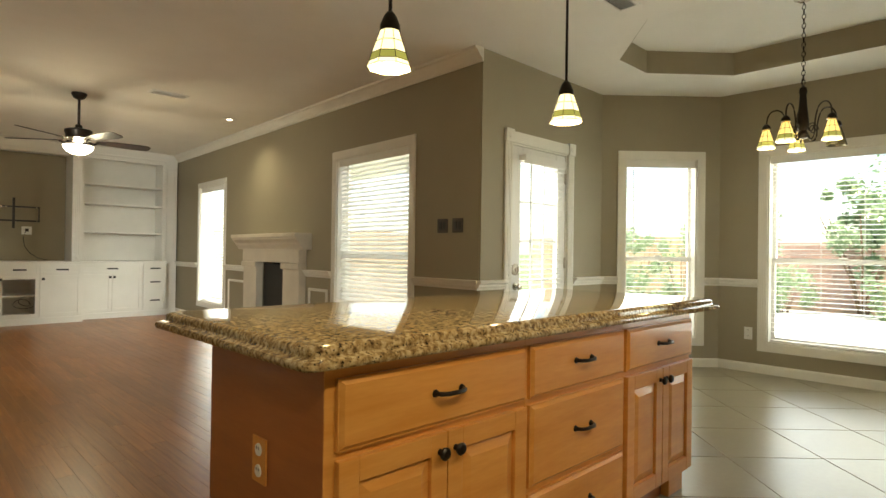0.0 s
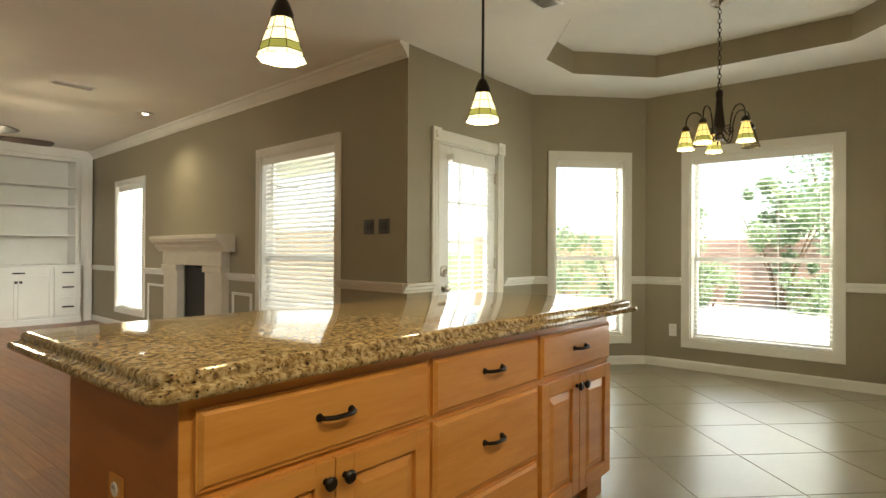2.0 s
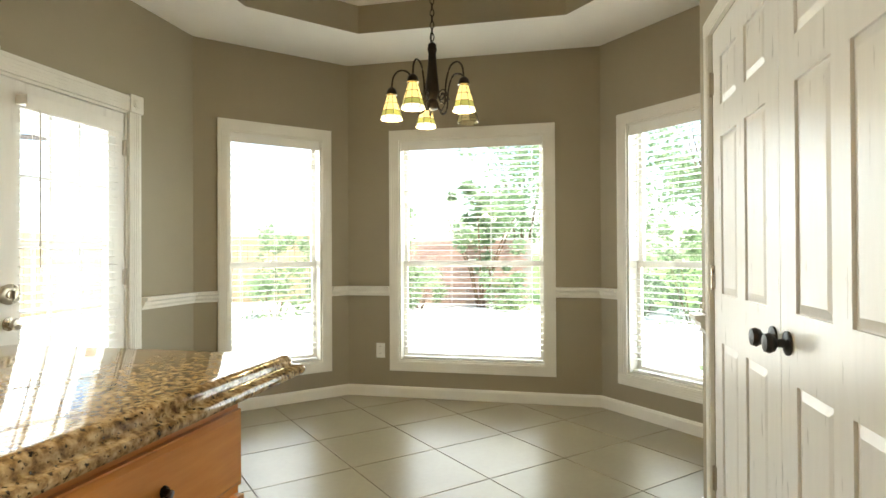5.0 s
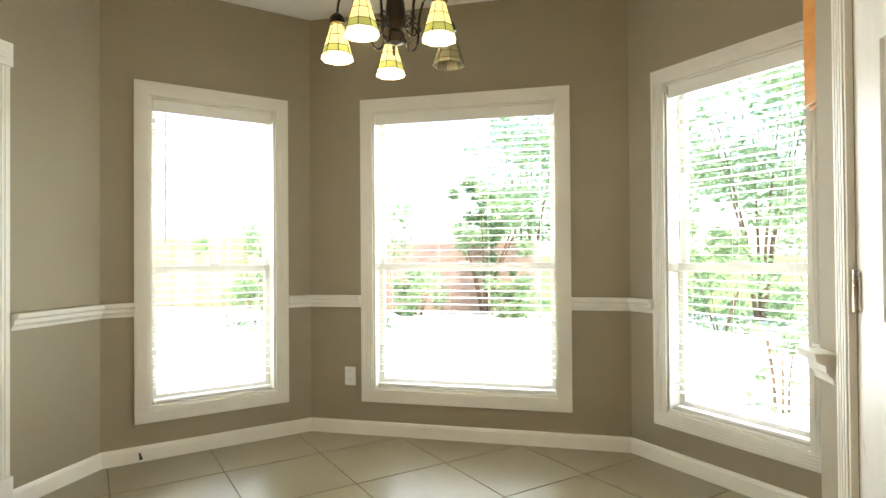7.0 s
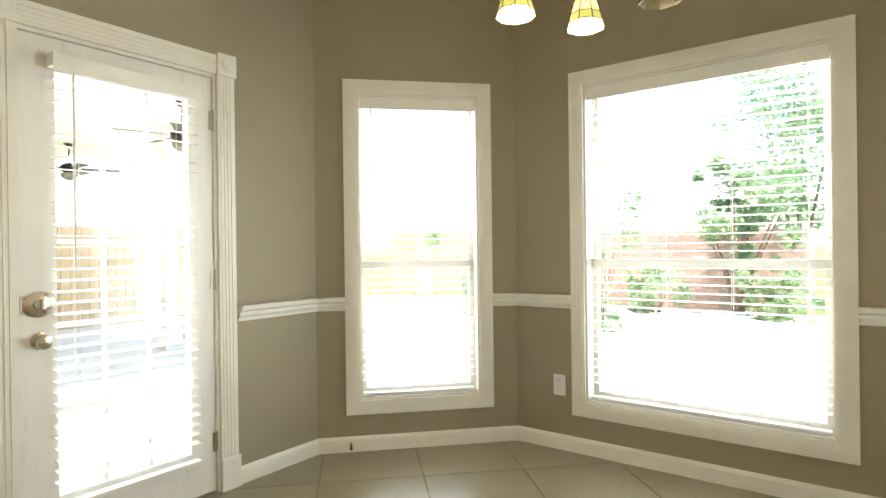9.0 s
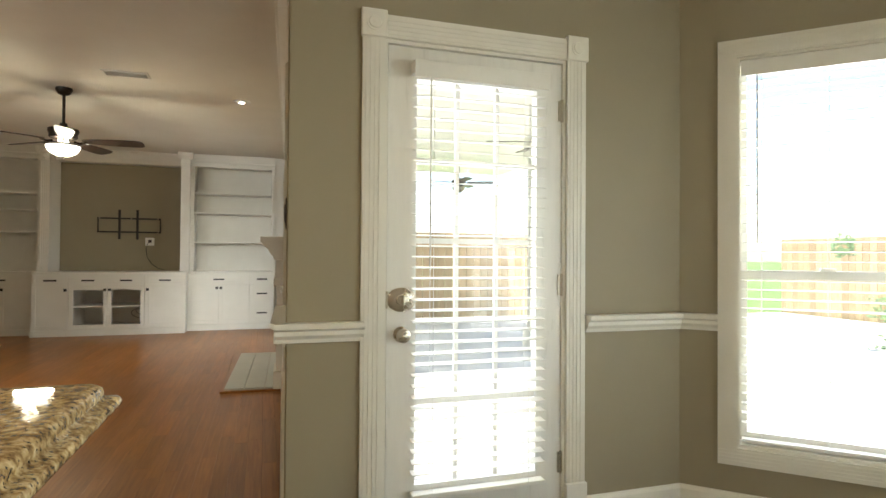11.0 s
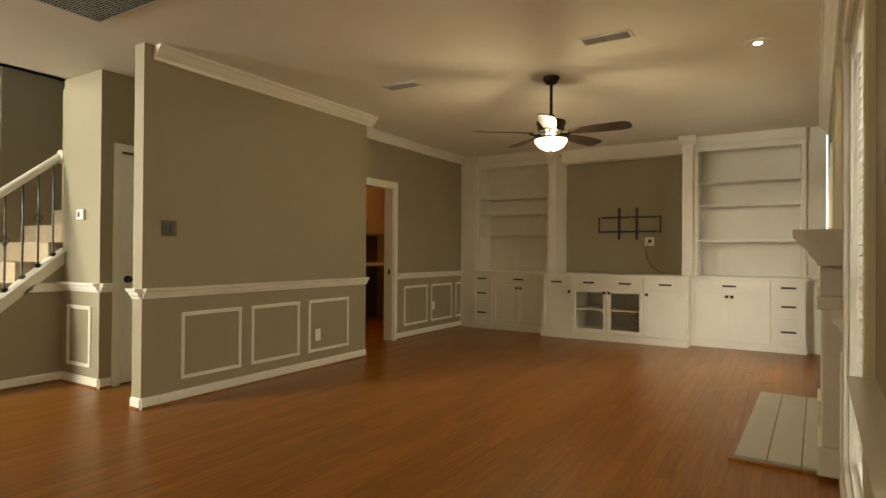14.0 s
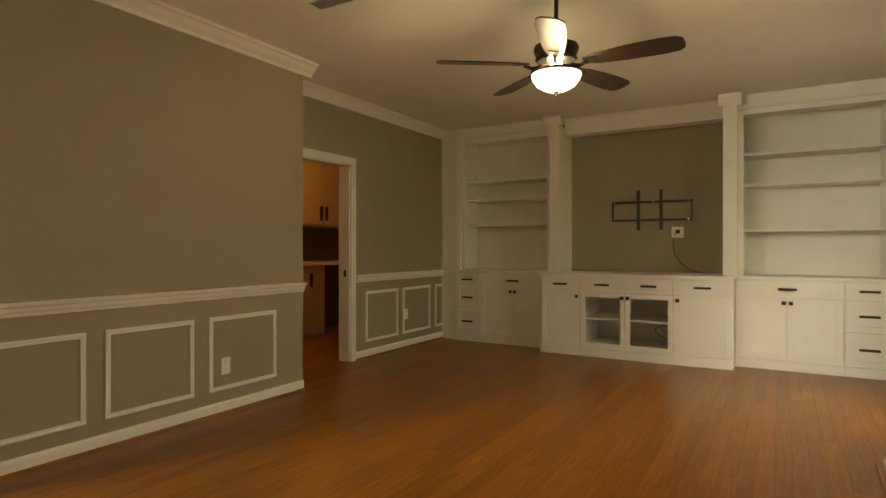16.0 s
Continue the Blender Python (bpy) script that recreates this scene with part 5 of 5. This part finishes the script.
# ---- staircase ----
st = thing("staircase", pose(0, 0, 0), "carpeted staircase with white stringer", "staircase")
for i in range(12):
    part("tread", Shape().box(-2.75, 4.0 + 0.26 * i, 0.0 if i < 3 else 0.18 * i - 0.3, -1.56, 4.28 + 0.26 * i, 0.18 * (i + 1)), CARPET, st, "beige carpeted step", bevel=0.012)
dz = (1.15 - 0.72) / (5.68 - 5.16)
line = lambda y, z0: z0 + (y - 5.16) * dz
s = Shape().extrude([(4.2, line(4.2, 0.67)), (5.63, line(5.63, 0.67)), (5.63, line(5.63, 0.76)), (4.2, line(4.2, 0.76))], 0.16, pose(-1.58, 0, 0))
s.extrude([(4.2, line(4.2, 0.76)), (5.66, line(5.66, 0.76)), (5.66, line(5.66, 0.79)), (4.2, line(4.2, 0.79))], 0.20, pose(-1.60, 0, 0))
part("stringer", s, TRIM, st, "white painted stringer cap")
s = Shape().tube([(-1.50, 4.2, line(4.2, 1.66)), (-1.50, 5.62, line(5.62, 1.66))], 0.035, 12).lathe([(0, 0), (0.065, 0), (0.06, 0.015), (0.04, 0.02), (0, 0.02)], 20, pose(-1.50, 5.63, line(5.62, 1.66), 90, 0, 0))
part("handrail", s, TRIM, st, "white round handrail", smooth=True)
for k, y in enumerate((4.42, 4.55, 4.68, 4.81, 4.94, 5.07, 5.20, 5.33, 5.45, 5.57)):
    zb, zt2 = line(y, 0.79), line(y, 1.63)
    s = Shape().tube([(-1.50, y, zb), (-1.50, y, zt2)], 0.0075, 6)
    for j in range(26):
        z = zb + 0.1 + j * 0.018
        s.box(-1.509, y - 0.009, z, -1.491, y + 0.009, z + 0.006, Matrix.Translation((-1.5, y, 0)) @ pose(0, 0, 0, 0, 0, j * 25) @ Matrix.Translation((1.5, -y, 0)))
    b = part("baluster", s, BLACK, st, "twisted black iron baluster")
    part("shoe", Shape().box(-1.52, y - 0.02, zb, -1.48, y + 0.02, zb + 0.035), BLACK, b, bevel=0.005)
    if k % 2 == 0:
        zc = (zb + zt2) / 2 + 0.02
        q = Shape()
        for a in range(4):
            q.tube([(-1.5 + r * math.cos(a * math.pi / 2 + t), y + r * math.sin(a * math.pi / 2 + t), zc + z) for r, z, t in ((0.004, -0.05, 0), (0.022, -0.025, 0.6), (0.03, 0, 1.2), (0.022, 0.025, 1.8), (0.004, 0.05, 2.4))], 0.004, 5)
        part("basket", q, BLACK, b)
part("wall_rail", Shape().tube([(-2.70, 4.3, line(4.3, 1.5)), (-2.70, 5.5, line(5.5, 1.5))], 0.022, 10), TRIM, st, "white wall handrail", smooth=True)
th = thing("thermostat", pose(-1.12, 5.63, 1.50), "white wall thermostat with a small dark display", "thermostat")
part("case", Shape().box(-0.055, -0.025, -0.045, 0.055, 0, 0.045), PLASTIC, th, bevel=0.006)
part("display", Shape().box(-0.028, -0.027, -0.022, 0.004, -0.024, 0.022), BROWNPL, th)
ds = tagged(part("smoke_detector", Shape().box(-2.75, 4.6, 1.95, -2.70, 4.75, 2.1), PLASTIC, bevel=0.01), "white wall chime box on the stairwell wall", "chime")
sd = lamp("stair_daylight", "AREA", look((-2.9, 0.5, 2.6), (-1.25, 5.5, 1.2)), 68, (0.88, 0.94, 1.0), 1.6, 1.2)
sd.data.spread = radians(75)

# ---- pantry-side wood cabinets ----
wc = thing("wall_cabinet", pose(0, 0, 0), "honey maple wall cabinet hung beside the nook window", "cabinet")
part("body", Shape().box(PE + 0.001, 0.102, 1.62, PE + 0.32, 0.50, 2.5), MAPLE, wc, bevel=0.002)
part("door", Shape().box(PE + 0.02, 0.50, 1.63, PE + 0.31, 0.52, 2.49), MAPLE, wc, bevel=0.003)
tl = thing("tall_cabinet", pose(0, 0, 0), "honey maple tall cabinet end panel beside the pantry", "cabinet")
part("end_panel", Shape().box(2.6, 0.40, 0, 3.27, 0.66, 2.4), MAPLE, tl, bevel=0.003)
part("edge_strip", Shape().box(3.455, 0.602, 0, 3.495, 0.612, 2.4), MAPLE, tl, bevel=0.002)

# ---- unseen kitchen can lights, added to brighten the island fronts ----
for x, y in ((0.6, 0.1), (2.3, 0.1)):
    k = thing("recessed_light", pose(x, y, 0), "added can light in the unseen kitchen ceiling, brightening the island", "light")
    part("trim_ring", Shape().lathe([(0.062, 2.738), (0.09, 2.738), (0.088, 2.732), (0.065, 2.73)], 28), PLASTIC, k, smooth=True)
    part("lens", Shape().lathe([(0, 2.7385), (0.061, 2.7385), (0.061, 2.732), (0, 2.728)], 28), CANGLOW, k)
    q = lamp("kitchen_can_light", "SPOT", look((x, y, 2.715), (x, y + 0.4, 0)), 36, (1, 0.9, 0.72), 0.06)
    q.data.spot_size, q.data.spot_blend = radians(140), 0.6

# ---- outdoors ----
def leaf_mesh(name, n, spread, seed, size=0.05, clumps=22):
    rnd = random.Random(seed)
    vs, fs = [], []
    blobs = [(rnd.gauss(0, spread[0] * 0.42), rnd.gauss(0, spread[1] * 0.42), rnd.uniform(-0.5, 0.5) * spread[2] * 1.5, rnd.uniform(0.12, 0.32) * spread[0]) for _ in range(clumps)]
    for i in range(n):
        bx, by, bz, br = blobs[rnd.randrange(len(blobs))]
        d = Vector((rnd.gauss(0, 1), rnd.gauss(0, 1), rnd.gauss(0, 1))).normalized() * br * rnd.uniform(0.4, 1.1)
        p = Vector((bx, by, bz)) + d
        u = Vector((rnd.gauss(0, 1), rnd.gauss(0, 1), rnd.gauss(0, 0.6))).normalized()
        w = u.cross(Vector((rnd.gauss(0, 1), rnd.gauss(0, 1), rnd.gauss(0, 1)))).normalized()
        L = size * rnd.uniform(0.6, 1.3)
        k = len(vs)
        vs += [tuple(p - u * L), tuple(p + w * L * 0.4), tuple(p + u * L), tuple(p - w * L * 0.4)]
        fs.append((k, k + 1, k + 2, k + 3))
    me = bpy.data.meshes.new(name)
    me.from_pydata(vs, [], fs)
    me.materials.append(LEAF)
    return me


def shrub(x, y, w, h, seed, label):
    ob = thing("shrub", pose(x, y, -0.13), label, "shrub", "garden shrubs")
    part("foliage", leaf_mesh("foliage", int(900 + 1900 * min(1, w)) if w > 0.4 else 160, (w, w, h), seed, 0.055), LEAF, ob, m=pose(0, 0, h * 0.55))
    s = Shape()
    rnd = random.Random(seed)
    for i in range(6):
        a = rnd.uniform(0, 6.28)
        s.tube([(0.05 * math.cos(a), 0.05 * math.sin(a), 0), (0.2 * w * math.cos(a), 0.2 * w * math.sin(a), h * 0.4), (0.35 * w * math.cos(a), 0.35 * w * math.sin(a), h * 0.8)], 0.012, 5, taper=0.5)
    part("stem", s, BARK, ob)


def tree(x, y, h, seed, label, spread=1.0):
    ob = thing("tree", pose(x, y, -0.13), label, "tree", "garden trees")
    rnd = random.Random(seed)
    s = Shape()
    for i in range(6):
        a = i * 1.05 + rnd.uniform(-0.3, 0.3)
        s.tube([(0.06 * math.cos(a), 0.06 * math.sin(a), 0), (0.25 * math.cos(a), 0.25 * math.sin(a), h * 0.35), (0.55 * math.cos(a), 0.55 * math.sin(a), h * 0.62), (0.8 * math.cos(a), 0.8 * math.sin(a), h * 0.85)], 0.035, 6, taper=0.3)
    part("trunk", s, BARK, ob)
    part("crown", leaf_mesh("crown", int(5500 * spread), (1.5 * spread, 1.5 * spread, h * 0.5), seed, 0.075, int(60 * spread)), LEAF, ob, m=pose(0, 0, h * 0.75))


tree(15.4, 3.1, 2.5, 3, "multi-stemmed crape myrtle in leaf behind the patio", 0.6)
tree(14.8, -2.0, 4.4, 8, "leafy garden tree beside the lawn", 1.6)
tree(18.5, 2.4, 5.0, 11, "tall leafy tree behind the garden wall", 1.3)
for i, (x, y, w, h) in enumerate([(12.2, 4.5, 0.9, 1.5), (14.8, 4.4, 0.7, 0.7), (14.7, 2.4, 0.7, 0.6), (14.7, 1.1, 0.7, 0.7), (14.5, -0.3, 0.8, 0.6), (12.6, 6.7, 1.0, 1.4), (12.9, -0.9, 1.0, 1.3), (12.6, -2.2, 1.0, 1.5), (8.4, -0.3, 0.3, 0.75), (12.9, -3.6, 1.0, 1.6), (13.4, 6.0, 0.9, 1.4)]):
    shrub(x, y, w, h, 20 + i, "green garden shrub beyond the patio")
bw = thing("brick_wall", pose(16.0, 6.6, -0.13, 0, 0, -90), "red brick garden wall behind the shrubs", "brick wall")
part("core", Shape().box(0, 0.01, 0, 4.6, 0.2, 1.6), MORTAR, bw)
me = Shape().box(0, 0, 0, 0.195, 0.012, 0.06).mesh("brick")
for r in range(22):
    for c in range(22):
        if c * 0.21 + (r % 2) * 0.105 < 4.38:
            part("brick", me, BRICK, bw, m=pose(c * 0.21 + (r % 2) * 0.105, 0, 0.01 + r * 0.072))
fe = thing("fence", pose(5.2, 11.8, -0.13), "weathered cedar board fence around the yard", "fence")
me = Shape().box(0, 0, 0, 0.135, 0.02, 1.75).mesh("board")
for i in range(60):
    part("board", me, FENCE, fe, m=pose(i * 0.145, 0, 0, 0, 0, 0))
for z in (0.3, 1.4):
    part("rail", Shape().box(0, 0.022, z, 8.7, 0.06, z + 0.09), FENCE, fe)
post = tagged(part("porch_post", Shape().box(7.6, 8.3, -0.06, 7.75, 8.45, 2.6).box(7.56, 8.26, -0.06, 7.79, 8.49, 0.2).box(7.56, 8.26, 2.5, 7.79, 8.49, 2.7), TRIM, bevel=0.01), "white square porch post on the patio", "post")
tagged(part("porch_roof", Shape().box(4.9, 6.6, 2.75, 8.6, 11.6, 2.87), CAB), "white porch roof over the patio", "roof", kind="structure")


def porch_fan(x, y, turn):
    pf = thing("porch_fan", pose(x, y, 0), "dark outdoor ceiling fan under the porch roof", "ceiling fan", "porch fans")
    part("downrod", Shape().tube([(0, 0, 2.75), (0, 0, 2.45)], 0.014, 8).lathe([(0, 2.75), (0.07, 2.75), (0.05, 2.70), (0, 2.69)], 16), BRONZE, pf)
    part("motor", Shape().lathe([(0, 2.47), (0.07, 2.46), (0.12, 2.42), (0.12, 2.36), (0.07, 2.33), (0, 2.32)], 20), BRONZE, pf, smooth=True)
    part("light_bowl", Shape().lathe([(0, 2.325), (0.11, 2.32), (0.10, 2.27), (0.05, 2.23), (0, 2.225)], 20), DULLGLASS, pf, "unlit glass bowl", smooth=True)
    for k in range(5):
        part("blade", Shape().prism([(0.14, -0.04), (0.6, -0.07), (0.64, -0.04), (0.64, 0.04), (0.6, 0.07), (0.14, 0.04)], -0.004, 0.004, pose(0, 0, 0, -12, 0, 0)), BLADE, pf, m=pose(0, 0, 2.39, 0, 0, turn + 72 * k))


porch_fan(7.1, 6.95, 20)
porch_fan(7.3, 10.4, 50)
f2 = thing("fence", pose(15.75, 11.8, -0.13, 0, 0, -90), "weathered cedar board fence behind the shrubs", "fence")
me = Shape().box(0, 0, 0, 0.135, 0.02, 1.75).mesh("board")
for i in range(34):
    part("board", me, FENCE, f2, m=pose(i * 0.145, 0, 0))
for z in (0.3, 1.4):
    part("rail", Shape().box(0, 0.022, z, 4.93, 0.06, z + 0.09), FENCE, f2)
ds = thing("door_stop", along(A, B) @ pose(0.19, -0.016, 0.05), "dark spring door stop on the baseboard", "door stop")
part("spring", Shape().tube([(0, 0, 0), (0, -0.03, -0.002), (0, -0.06, -0.006)], 0.006, 8), BRONZE, ds)
part("tip", Shape().lathe([(0, 0), (0.009, 0), (0.009, 0.012), (0, 0.014)], 10, pose(0, -0.06, -0.006, 90, 0, 0)), BLACK, ds)

# ---- floor pieces ----
T45 = 0.535
inner = [(4.3, 3.8), (6.16, 3.8), (7.03, 2.97), (7.03, 0.93), (6.16, 0.1), (3.3, 0.1), (3.3, -1.6), (-4.6, -1.6), (-4.6, 3.2), (4.3, 3.2)]
me = Shape().box(-T45 / 2 + 0.003, -T45 / 2 + 0.003, -0.004, T45 / 2 - 0.003, T45 / 2 - 0.003, 0.0).mesh("tile", bevel=0.0012)


def inside(x, y):
    if y < -1.9 or y > 4.2 or x < -0.5:
        return False
    if y > 2.9 and x < 4.25:
        return False
    if y < 0.3 and x < 5.0:
        return False
    return x + y < 10.35 and x - y < 6.5 and x < 7.3


c45 = math.cos(math.pi / 4)
for i in range(-16, 17):
    for j in range(-16, 17):
        x, y = 5.50 + (i + 0.5) * T45 * c45 - (j + 0.5) * T45 * c45, 1.585 + (i + 0.5) * T45 * c45 + (j + 0.5) * T45 * c45
        if inside(x, y):
            part("tile", me, TILE, sub, m=pose(x, y, 0, 0, 0, 45))
rnd = random.Random(5)
PW = 0.083
meshes = {L: Shape().box(0.0006, 0, -0.004, PW - 0.0006, L - 0.0012, 0.0).mesh("plank") for L in (0.6, 0.9, 1.2, 1.5)}
far, count = Shape(), 0
x = -4.55
while x < 4.68:
    y = 2.75 - rnd.uniform(0, 0.6)
    while y < 11.6:
        L = rnd.choice((0.6, 0.9, 1.2, 1.5))
        y0, y1 = max(y, 2.76 if x < 4.21 else 3.95), min(y + L, 11.6)
        near = 0.1 < x < 4.25 and 4.3 < y < 9.0 and y0 == y and y1 == y + L
        if near and count < 300 and rnd.random() < 0.9:
            part("plank", meshes[L], PLANK, wood, m=pose(x, y, 0.0015))
            count += 1
        elif y1 > y0:
            far.box(x + 0.0006, y0, -0.003, x + PW - 0.0006, y1 - 0.0012, 0.0015)
        y += L
    x += PW
me = bpy.data.meshes.new("planks")
me.from_pydata(far.v, [], far.f)
tagged(part("planks", me, PLANKJ, wood), kind="stuff")
